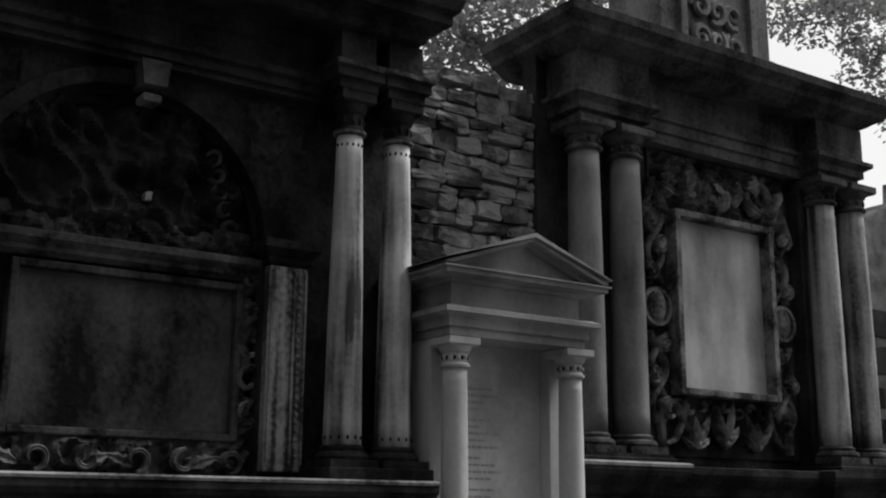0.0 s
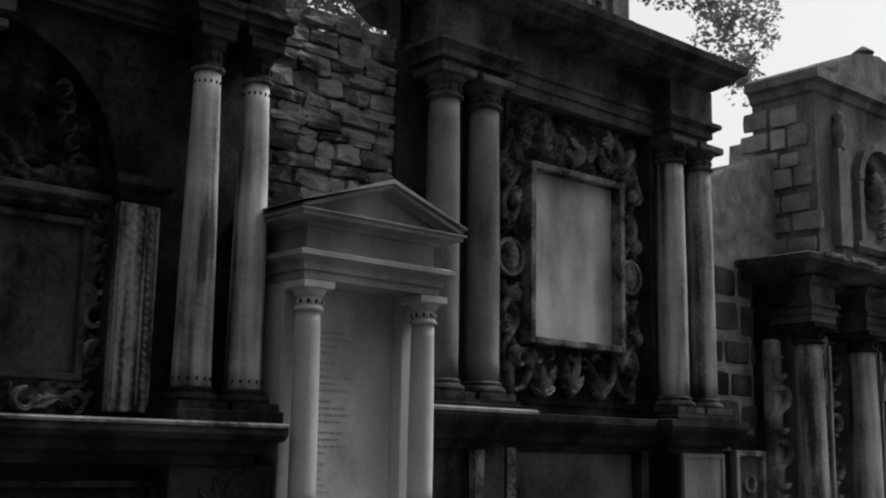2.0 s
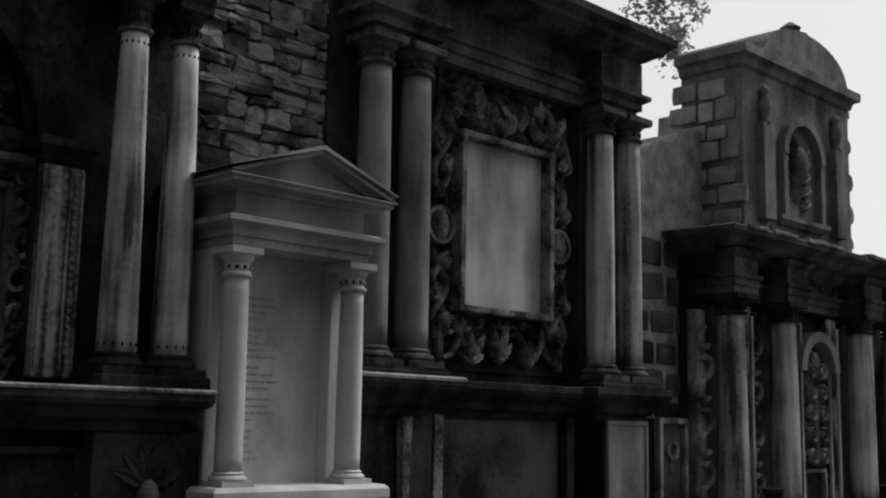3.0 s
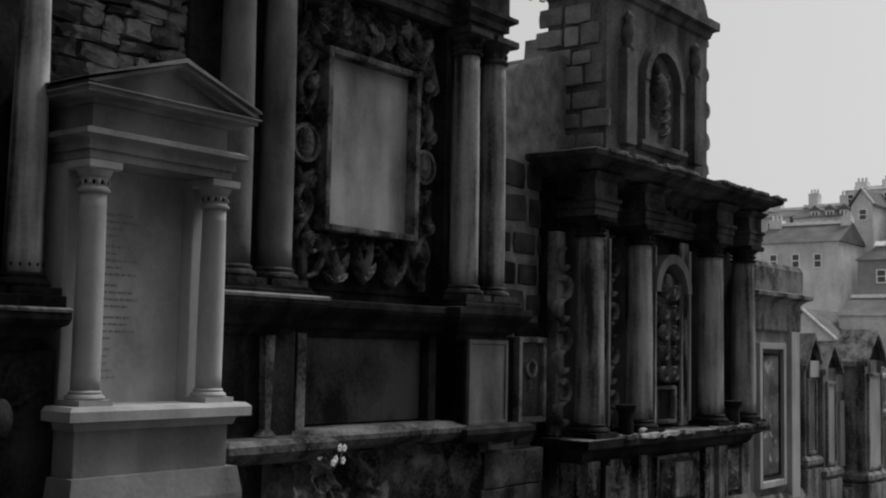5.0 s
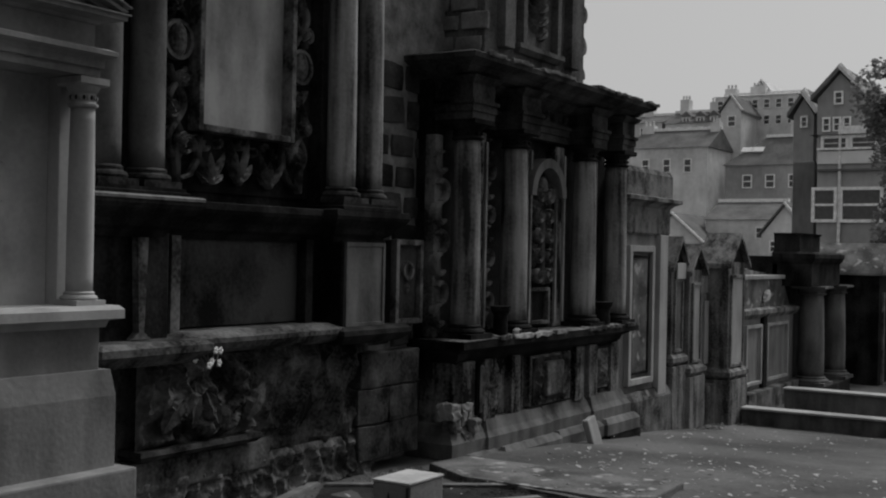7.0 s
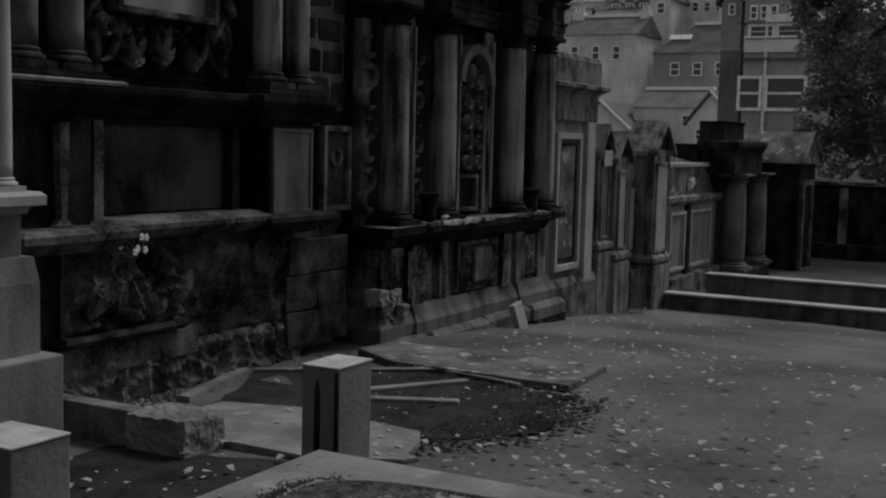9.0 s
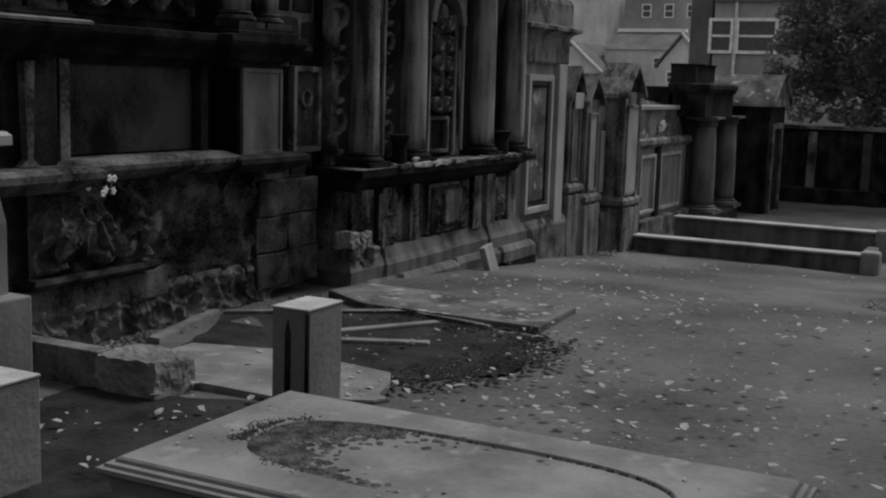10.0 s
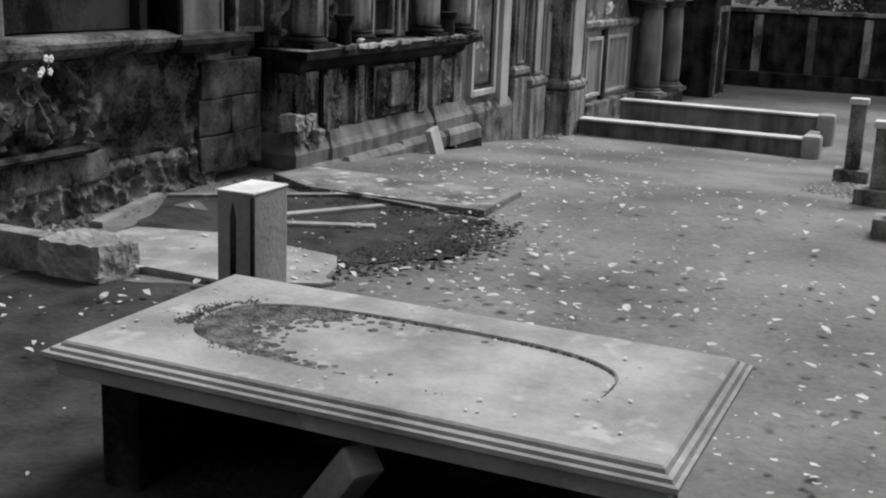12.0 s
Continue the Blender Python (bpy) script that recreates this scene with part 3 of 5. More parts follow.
    part("step", moulding(3.08, 4.05, 4.49, 5.3, [(0.02, 0.5), (0.02, 0.9), (0.0, 1.03)]), PALE_BASE, m)
    part("step", box(3.0, 4.12, 4.36, 5.3, -0.1, 0.545, 0.012), PALE_BASE, m)
    settle(m)
    return m


pediment_stone()


# ---- wall monument with the framed blank panel ----
def monument_framed():
    m = thing("wall_monument", (5.7, 5.0, 0), "tall grey wall monument with carved frame round a blank panel", "monument", "wall monuments")
    part("backing", box(4.22, 7.16, 5.2, 5.34, 1.0, 4.4, 0.01), SOOT, m)
    part("panel", box(5.30, 6.14, 5.17, 5.205, 2.42, 3.52, 0.005), BLANK, m, "pale blank panel with stained edges")
    part("panel_frame", frame_bm(5.30, 6.14, 2.42, 3.52, 0.045, 5.085, 5.2), FRAME, m)
    # carved frame: scrolls, leaves and cabochons
    fr = part("carved_frame", box(5.02, 6.46, 5.185, 5.205, 2.0, 3.98, 0.004), SOOT, m, "openwork strapwork of scrolls and leaves")
    for sx, x in ((1, 6.31), (-1, 5.13)):
        zz = [2.2 + 0.02 * i for i in range(70)]
        for ph in (0.0, math.pi):
            for lo, hi in ((0, 29), (43, 70)):
                part("strap", strand([(x + 0.065 * math.sin(z * 13.0 + ph), z) for z in zz[lo:hi]], 0.017, 0.03, 5.165), FRAME, fr)
        for k, z in enumerate((2.3, 2.5, 2.68, 3.15, 3.32, 3.5)):
            part("leaf", leaf_relief(x, z - 0.05, 0.14, 90 + sx * 40 * (-1) ** k, 0.035, 5.15, 0.05), FRAME, fr)
            part("scroll", c_scroll(x - sx * 0.05 * (-1) ** k, z, 0.06, 200 * k, 300, 0.012, 5.15, 0.03), FRAME, fr)
        part("cabochon", oval(x, 2.92, 0.075, 0.12, 5.17, 0.06), GREY, fr)
        part("cabochon_rim", arch_band(x, 2.92, 0.10, 0.125, 5.14, 5.19, 0, 360), FRAME, fr)
        part("strap", strand([(x - 0.13, 3.48), (x - 0.06, 3.62), (x + sx * 0.01, 3.74), (x + 0.06, 3.62), (x + 0.12, 3.48)], 0.026, 0.04, 5.16), FRAME, fr)
    for px, pz, fan in ((5.42, 2.05, ((150, 0.15), (122, 0.24), (88, 0.2), (58, 0.26), (30, 0.14))), (5.68, 2.06, ((128, 0.22), (104, 0.3), (72, 0.33), (46, 0.2))), (5.98, 2.05, ((140, 0.2), (112, 0.27), (84, 0.19), (50, 0.25)))):
        for an, q in fan:
            part("leaf", leaf_relief(px, pz, q, an, 0.024, 5.15, 0.05), FRAME, fr)
        part("bud", oval(px + 0.02, pz + 0.03, 0.03, 0.035, 5.16, 0.04), FRAME, fr)
    for sx, px in ((-1, 5.2), (1, 6.26)):
        part("strap", strand([(px - sx * 0.14, 2.37), (px - sx * 0.12, 2.2), (px - sx * 0.05, 2.1), (px + sx * 0.03, 2.07)], 0.014, 0.03, 5.16), FRAME, fr)
        part("scroll", c_scroll(px, 2.27, 0.075, 200 if sx > 0 else -20, -sx * 330, 0.018, 5.15, 0.04, 0.6), FRAME, fr)
        part("strap", strand([(px + sx * 0.075, 2.27), (px + sx * 0.06, 2.17), (px + sx * 0.055, 2.04)], 0.018, 0.03, 5.16), FRAME, fr)
    for k in range(9):
        part("scroll", c_scroll(5.28 + 0.11 * k, 2.32 - 0.03 * (k % 2), 0.035, 120 * k, 250, 0.01, 5.16, 0.025), FRAME, fr)
    part("cartouche", oval(5.72, 3.74, 0.16, 0.13, 5.18, 0.08), FRAME, fr)
    part("crest_carving", relief(5.1, 6.38, 3.57, 3.97, 5.17, 0.09, 5.0, 12.0), SOOT_CARVED, fr)
    rng = random.Random(8)
    for sx in (-1, 1):
        for k in range(5):
            part("leaf", leaf_relief(5.72 + sx * (0.14 + 0.09 * k), 3.66 + 0.04 * (k % 3), 0.2, 90 - sx * rng.uniform(-20, 110), 0.045, 5.13, 0.06), FRAME, fr)
        part("scroll", c_scroll(5.72 + sx * 0.36, 3.78, 0.13, 180, sx * 360, 0.02, 5.12, 0.04, 0.6), FRAME, fr)
    for x in (4.43, 4.76, 6.62, 6.95):
        column(m, x, 5.02, 2.1, 3.76, 0.106, 0.092, SHAFT_GREY if x < 6 else STREAKED, 0.19, 0.12, cap_material=SOOT_CARVED)
    part("pilaster", box(5.0 - 0.14, 5.0, 5.12, 5.2, 1.98, 3.98, 0.008), SOOT, m)
    part("pilaster", box(6.46, 6.52, 5.08, 5.2, 1.98, 3.98, 0.008), SOOT, m)
    # ledge with two forward breaks
    led = [(-0.1, 1.70), (-0.08, 1.74), (-0.04, 1.76), (-0.02, 1.80), (0.02, 1.83), (0.05, 1.86), (0.06, 1.885), (0.06, 1.925), (0.045, 1.93)]
    part("ledge", moulding(4.2, 7.2, 5.02, 5.3, led), SOOT, m)
    part("ledge_break", moulding(4.23, 4.94, 4.84, 5.25, [(p, z + 0.004) for p, z in led]), SOOT, m, "moulded ledge with pale lit edge")
    # Highlight of the top edge put in as a pale strip.
    part("worn_edge", moulding(4.23, 4.94, 4.84, 5.2, [(0.064, 1.912), (0.066, 1.928), (0.05, 1.938)]), GREY, m, "pale top edge painted for the light it catches")
    part("ledge_break", moulding(6.42, 7.2, 4.9, 5.25, [(p, z + 0.006) for p, z in led]), SOOT, m)
    for x0, x1 in ((4.26, 4.93), (6.45, 7.12)):
        part("column_plinth", moulding(x0, x1, 4.86, 5.2, [(0.02, 1.935), (0.02, 1.96), (0, 1.965), (0, 1.985)]), SOOT, m)
    # entablature
    part("architrave", moulding(4.9, 7.0, 5.06, 5.3, [(0, 3.96), (0, 4.03), (0.02, 4.035), (0.02, 4.1), (0.04, 4.11), (0.04, 4.14)]), ENTAB, m)
    part("frieze", moulding(4.9, 7.0, 5.07, 5.3, [(0, 4.14), (0, 4.38)]), ENTAB, m)
    part("cornice", moulding(4.26, 7.0, 4.86, 5.6, [(-0.04, 4.36), (0.0, 4.38), (0.03, 4.40), (0.09, 4.43), (0.1, 4.46), (0.16, 4.5), (0.17, 4.55), (0.1, 4.57)]), ENTAB, m)
    for x0, x1 in ((4.3, 4.88), (6.48, 6.98)):
        part("entablature_break", moulding(x0, x1, 4.9, 5.3, [(-0.03, 3.945), (-0.03, 3.99), (0.0, 4.0), (0.0, 4.05), (0.05, 4.08), (0.05, 4.11), (0.0, 4.13), (0.0, 4.36)]), ENTAB, m)
    # Crown in the stone whose paleness carries the sky glare.
    up = part("crowning_panel", box(5.2, 6.28, 5.1, 5.6, 4.56, 6.1, 0.01), GLARE_PALE, m)
    part("crown_frame", frame_bm(5.42, 6.05, 4.7, 5.9, 0.06, 5.06, 5.12), GLARE_PALE, up)
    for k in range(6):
        part("scroll", scroll(5.55 + 0.16 * (k % 3), 4.8 + 0.22 * (k // 3), 0.09, 5.08, 1.4, 60 * k, (-1) ** k, 0.025), GLARE_PALE, up)
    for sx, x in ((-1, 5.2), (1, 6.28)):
        part("side_scroll", scroll(x + sx * 0.1, 4.72, 0.13, 5.2, 1.5, 270, -sx, 0.04), GLARE_PALE, up)
    # lower stage
    part("lower_panel", box(5.1, 6.3, 5.14, 5.21, 1.15, 1.7, 0.006), DARKSLAB, m, "dark mottled stone panel")
    part("lower_jamb", box(5.02, 5.1, 5.06, 5.21, 1.12, 1.72, 0.008), GREY, m)
    part("lower_jamb", box(6.3, 6.38, 5.06, 5.21, 1.12, 1.72, 0.008), SOOT, m)
    for x0, x1 in ((4.28, 4.92), (6.6, 7.14)):
        part("lower_pier", box(x0, x1, 4.98, 5.21, 1.1, 1.73, 0.008), SOOT, m)
    part("pier_panel", box(6.66, 7.08, 4.965, 4.985, 1.13, 1.68, 0.004), SHAFT_GREY, m, "pale grey panel on the pier")
    part("pier_frame", frame_bm(6.66, 7.08, 1.13, 1.68, 0.03, 4.955, 4.985, 0.004), SHAFT_GREY, m)
    part("pier_pilaster", prism([(4.63, 1.7), (4.71, 1.7), (4.69, 1.16), (4.74, 1.12), (4.6, 1.12), (4.65, 1.16)], 4.93, 4.985), GREY, m)
    part("sill", moulding(4.24, 5.0, 4.76, 5.21, [(-0.05, 0.98), (-0.02, 1.0), (0.04, 1.05), (0.04, 1.09), (0.0, 1.115)]), WORN_BASE, m, "worn sloping sill")
    part("sill", moulding(5.0, 6.5, 4.93, 5.21, [(-0.05, 1.0), (0.02, 1.03), (0.05, 1.07), (0.05, 1.1), (-0.05, 1.14)]), WORN_BASE, m)
    part("sill", moulding(6.5, 7.25, 4.88, 5.21, [(-0.05, 0.98), (0.0, 1.0), (0.05, 1.05), (0.05, 1.085), (0.0, 1.105)]), SOOT, m)
    part("base", box(4.22, 7.2, 5.16, 5.34, -0.1, 1.02, 0.012), WORN_BASE, m)
    rel = part("carved_base_panel", relief(4.75, 5.75, 0.46, 0.98, 5.05, 0.12, 4.6, 21.0), WORN_BASE, m, "weather-worn carved relief")
    for k in range(4):
        part("leaf", leaf_relief(4.9 + 0.24 * k, 0.55, 0.3, 50 + 35 * (k % 3), 0.07, 4.99, 0.06), WORN_BASE, rel)
    part("carved_base_panel", relief(5.75, 7.1, 0.1, 0.98, 5.12, 0.09, 3.0, 25.0, 0.025), WORN_BASE, m, "crumbling render under the ledge")
    part("base_moulding", moulding(4.75, 5.75, 5.0, 5.2, [(0, 0.40), (0.03, 0.43), (0.02, 0.46)]), SOOT_CARVED, m)
    part("footing", box(4.55, 5.95, 5.04, 5.2, 0.2, 0.39, 0.015, rough=0.02), WORN_BASE, m)
    part("footing", relief(4.3, 7.15, -0.08, 0.3, 5.08, 0.06, 6.0, 30.0), GREY, m, "crumbling rubble footing")
    for k, (x0, z0) in enumerate(((6.93, 0.62), (7.33, 0.62), (6.9, 0.35), (7.32, 0.35), (6.92, 0.08), (7.33, 0.08))):
        part("masonry_block", box(x0, x0 + 0.4, 5.03 + 0.01 * (k % 2), 5.2, z0, z0 + 0.265, 0.012, rough=0.01, seed=k), SOOT_CARVED, m)
    settle(m)
    return m


monument_framed()


# ---- columned monument with the arched niche and tall attic ----
def monument_columned():
    m = thing("wall_monument", (9.8, 4.9, -0.2), "large black wall monument with four columns, niche and attic", "monument", "wall monuments")
    part("backing", box(8.02, 11.5, 5.16, 5.34, 0.6, 3.2, 0.01), SOOT, m)
    for x in (8.26, 9.1, 10.55, 11.32):
        column(m, x, 4.95, 1.06, 2.58, 0.125, 0.108, STREAKED, 0.17, 0.12, cap_material=SOOT)
    # carved side wing and pilasters behind the columns
    wing = part("side_wing", box(8.0, 8.12, 5.1, 5.2, 0.95, 2.62, 0.01), GREY, m)
    for k in range(7):
        part("scroll", c_scroll(8.06, 1.12 + 0.21 * k, 0.1, 90 + 180 * (k % 2), 230, 0.022, 5.08, 0.04, 0.4), GREY, wing)
    for x in (8.66, 9.5, 10.2, 10.94):
        pil = part("pilaster", box(x - 0.1, x + 0.1, 5.06, 5.17, 0.95, 2.7, 0.008), STREAKED_DARK, m)
        # Lighter strips paint the backlit highlights on the pilaster edges.
        for q in (-0.085, 0.085):
            part("arris", box(x + q - 0.016, x + q + 0.016, 5.035, 5.062, 1.0, 2.62, 0.006), STREAKED, pil)
    strip = part("carved_strip", box(8.8, 8.92, 5.12, 5.17, 0.95, 2.7, 0.006), SOOT, m)
    for k in range(9):
        part("scroll", c_scroll(8.86, 1.05 + 0.19 * k, 0.08, 90 + 180 * (k % 2), 240, 0.018, 5.09, 0.04, 0.4), GREY, strip)
    # niche
    cx = 9.85
    part("niche_back", box(9.58, 10.12, 5.12, 5.17, 0.95, 2.5, 0.004), SOOT, m)
    part("niche_arch", arch_band(cx, 2.2, 0.27, 0.36, 4.98, 5.14), SHAFT_GREY, m)
    nc = part("niche_carving", relief(9.6, 10.1, 1.35, 2.35, 5.1, 0.08, 6.0, 41.0), SOOT_CARVED, m)
    for k in range(5):
        for sx in (-1, 1):
            part("scroll", c_scroll(cx + sx * 0.11, 1.46 + 0.19 * k, 0.085, 90 + sx * 70, sx * 320, 0.016, 5.05, 0.04, 0.5), GREY, nc)
            part("leaf", leaf_relief(cx + sx * 0.02, 1.4 + 0.19 * k, 0.17, 90 - sx * 48, 0.03, 5.06, 0.06), GREY, nc)
    part("stalk", strand([(cx + 0.02 * math.sin(6 * q), 1.36 + 0.1 * q) for q in range(10)], 0.014, 0.04, 5.06), GREY, nc)
    part("boss", oval(cx, 2.3, 0.07, 0.09, 5.07, 0.06), GREY, nc)
    part("niche_panel", frame_bm(9.68, 10.02, 1.02, 1.3, 0.035, 5.06, 5.13), GREY, m)
    # ledge and base
    part("ledge", moulding(8.0, 11.46, 4.82, 5.3, [(-0.14, 0.72), (-0.08, 0.77), (-0.06, 0.82), (0.02, 0.86), (0.07, 0.87), (0.07, 0.925), (0.05, 0.93)]), SOOT, m, "broad ledge with broken pale edge")
    # Thin pale layer stands in for light falling on the ledge.
    part("ledge_top", moulding(8.0, 11.46, 4.82, 5.2, [(0.06, 0.926), (0.072, 0.936), (0.04, 0.942)]), GREY, m, "worn top of the ledge, paled for the light on it")
    for k, (x0, w) in enumerate(((8.52, 0.2), (8.78, 0.34), (9.18, 0.3), (9.55, 0.22), (10.3, 0.4), (10.8, 0.26), (11.2, 0.28))):
        part("broken_edge", craggy(x0, x0 + w, 4.735, 4.86, 0.915, 0.955, 0.014, 80 + k, 6), PALE if k in (1, 2) else GREY, m, "chipped pale ledge edge")
    part("dado", box(8.12, 11.34, 4.96, 5.3, 0.2, 0.76, 0.01), STREAKED_DARK, m)
    for x in (8.26, 8.62, 9.1, 10.4, 10.72, 11.25):
        part("pedestal", box(x - 0.1, x + 0.1, 4.89, 4.97, 0.22, 0.75, 0.01), STREAKED_DARK, m)
    dp = part("dado_panel", box(9.35, 10.2, 4.9, 4.97, 0.26, 0.72, 0.008), STREAKED_DARK, m, "carved dado panel with swags")
    part("carving", relief(9.4, 10.15, 0.29, 0.7, 4.885, 0.05, 6.0, 44.0), SOOT_CARVED, dp)
    part("urn_panel", box(9.6, 9.95, 4.84, 4.9, 0.34, 0.66, 0.02), GREY, dp)
    for x0 in (8.45, 10.78):
        sp = part("dado_panel", box(x0, x0 + 0.33, 4.92, 4.97, 0.28, 0.72, 0.006), SOOT, m)
        part("carving", relief(x0 + 0.02, x0 + 0.31, 0.3, 0.7, 4.905, 0.05, 7.0, x0), GREY, sp)
    for x0, x1, d in ((7.98, 8.5, 0.0), (8.52, 9.6, 0.03), (9.62, 10.6, 0.0), (10.62, 11.45, 0.03)):
        part("base_course", moulding(x0 + 0.01, x1 - 0.01, 4.9 - d, 5.3, [(0.06, -0.02), (0.06, 0.1), (0.02, 0.15), (-0.02, 0.24)]), SHAFT_GREY, m)
        part("base_course", moulding(x0 + 0.14, x1 + 0.1, 4.78 - d, 5.2, [(0.02, -0.16), (0.02, -0.05), (-0.02, 0.0)]), SHAFT_GREY, m)
        part("footing", box(x0 + 0.2, x1 + 0.17, 4.77 - d, 5.2, -0.6, -0.16, 0.02, rough=0.012), SOOT, m)
    for k, (cx_, cz_, rr) in enumerate(((7.96, 0.36, 0.065), (8.03, 0.24, 0.055), (8.24, 0.34, 0.075), (8.31, 0.22, 0.05), (8.22, 0.1, 0.07), (8.04, 0.06, 0.065))):
        part("broken_console", craggy(cx_ - rr, cx_ + rr, 4.82 + 0.03 * (k % 3), 4.98, cz_ - rr, cz_ + rr, 0.022, 3 * k + 1), PALE if k in (0, 2) else GREY, m, "crumbled carved console")
    # entablature, broken forward over each pair of columns
    ent = [(0, 2.74), (0, 2.80), (0.02, 2.805), (0.02, 2.86), (0.05, 2.87), (0.05, 2.9), (0, 2.905), (0, 3.03), (0.04, 3.05), (0.1, 3.09), (0.12, 3.14), (0.17, 3.17), (0.18, 3.22), (0.15, 3.235)]
    part("entablature", moulding(8.1, 11.4, 5.05, 5.4, ent), ENTAB, m)
    for x0, x1 in ((8.08, 8.44), (8.93, 9.28), (10.37, 10.74), (11.13, 11.44)):
        part("entablature_break", moulding(x0, x1, 4.8, 5.3, [(p * 0.6, z + 0.004) for p, z in ent[:10]]), ENTAB, m)
    part("cornice", moulding(7.96, 11.46, 4.78, 5.45, [(-0.02, 3.11), (0.02, 3.13), (0.05, 3.16), (0.1, 3.18), (0.15, 3.2), (0.16, 3.24), (0.13, 3.255)]), ENTAB, m, "wide soot-stained cornice with broken edge")
    for k, x in enumerate((8.0, 8.4, 8.95, 9.3, 10.1, 10.5, 10.9, 11.3)):
        part("broken_edge", craggy(x, x + 0.3 + 0.06 * (k % 3), 4.6, 4.9, 3.235, 3.27, 0.014, k + 60, 5), GLARE_PALE, m)
    for k in range(16):
        part("frieze_leaf", leaf_relief(8.12 + 0.21 * k, 2.93, 0.1, 60 + 60 * (k % 2), 0.03, 5.03, 0.04), SOOT_CARVED, m)
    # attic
    # Attic colour is lifted in place of glare.
    at = part("attic", box(8.42, 10.36, 4.9, 5.5, 3.22, 4.75, 0.01), GLARE_PALE, m)
    part("attic_cornice", moulding(8.42, 10.34, 4.9, 5.5, [(0, 4.7), (0.03, 4.72), (0.05, 4.78), (0.1, 4.8), (0.1, 4.88), (0.02, 4.93)]), GLARE_PALE, m)
    part("attic_crest", prism([(8.78, 4.92), (10.6, 4.92)] + [(9.75 + 0.8 * math.cos(radians(a)), 4.92 + 0.42 * math.sin(radians(a)) ** 0.8) for a in range(10, 171, 10)], 4.98, 5.4), GLARE_PALE, m)
    part("attic_finial", lathe(9.75, 5.15, [(0.14, 5.3), (0.16, 5.36), (0.08, 5.4), (0.1, 5.44), (0.02, 5.5)]), GLARE_PALE, m)
    part("attic_arch", arch_band(9.35, 4.05, 0.3, 0.37, 4.82, 4.91), GLARE_PALE, at)
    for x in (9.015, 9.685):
        part("attic_jamb", box(x - 0.035, x + 0.035, 4.83, 4.91, 3.5, 4.05, 0.006), GLARE_PALE, at)
    part("attic_sill", moulding(8.95, 9.75, 4.86, 4.91, [(0, 3.42), (0.04, 3.46), (0.04, 3.5)]), GLARE_PALE, at)
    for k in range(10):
        part("leaf", leaf_relief(9.35, 3.6 + 0.06 * k, 0.24, 30 + 120 * (k % 2), 0.05, 4.9, 0.07), GLARE_PALE, at)
    part("boss", oval(9.35, 4.02, 0.13, 0.17, 4.9, 0.08), GLARE_PALE, at)
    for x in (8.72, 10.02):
        part("attic_pilaster", box(x - 0.09, x + 0.09, 4.82, 4.91, 3.42, 4.25, 0.008), GLARE_PALE, at)
        part("attic_vase", lathe(x, 4.86, [(0.05, 4.25), (0.03, 4.29), (0.05, 4.36), (0.06, 4.43), (0.03, 4.5), (0.055, 4.54), (0.01, 4.6)], 14), GLARE_PALE, at, smooth=True)
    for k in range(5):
        part("edge_scroll", scroll(10.42, 3.4 + 0.32 * k, 0.09, 5.0, 1.3, 90 * k, (-1) ** k, 0.05), GLARE_PALE, at)
    settle(m)
    return m


monument_columned()


# ---- small framed plaque on the wall ----
def plaque():
    m = thing("wall_plaque", (7.68, 5.17, 1.4), "small dark framed memorial plaque with carved ring", "plaque")
    part("slab", box(7.5, 7.86, 5.15, 5.3, 1.08, 1.74, 0.005), DARKSLAB, m)
    part("frame", frame_bm(7.53, 7.83, 1.12, 1.70, 0.045, 5.11, 5.17), GREY, m, "pale stone frame")
    bm = arch_band(7.68, 1.5, 0.05, 0.075, 5.12, 5.15, 0, 360)
    part("ring", bm, GREY, m)
    part("boss", oval(7.68, 1.36, 0.03, 0.05, 5.15, 0.03), GREY, m)
    settle(m)


plaque()


# ---- the lesser tombs farther along the wall ----
def panelled_tomb():
    m = thing("wall_tomb", (12.6, 5.1, -0.3), "grey aedicule tomb with recessed panel and heavy cornice", "tomb", "wall tombs")
    part("body", box(11.55, 12.95, 5.0, 5.4, -0.7, 2.2, 0.01), PALE_DULL, m)
    part("panel_frame", frame_bm(11.8, 12.38, 0.3, 1.7, 0.07, 4.94, 5.01), PALE, m)
    part("panel_frame", frame_bm(11.87, 12.31, 0.37, 1.63, 0.03, 4.96, 5.005), SOOT, m, "dark recessed inner margin")
    part("panel", box(11.87, 12.31, 4.975, 5.005, 0.37, 1.63, 0.004), SLAB_DARK, m, "mottled panel")
    part("pilaster", box(12.58, 12.82, 4.93, 5.01, -0.2, 1.9, 0.01), PALE, m)
    part("plinth", moulding(11.6, 12.93, 4.97, 5.4, [(0.05, -0.7), (0.05, 0.05), (0.01, 0.15)]), GREY, m)
    part("entablature", moulding(11.6, 12.92, 4.97, 5.4, [(0, 1.9), (0.01, 1.92), (0.01, 2.2), (0.05, 2.24), (0.12, 2.27), (0.12, 2.31), (0.03, 2.33), (0.03, 2.58), (0, 2.64)]), GREY, m)
    settle(m)


panelled_tomb()


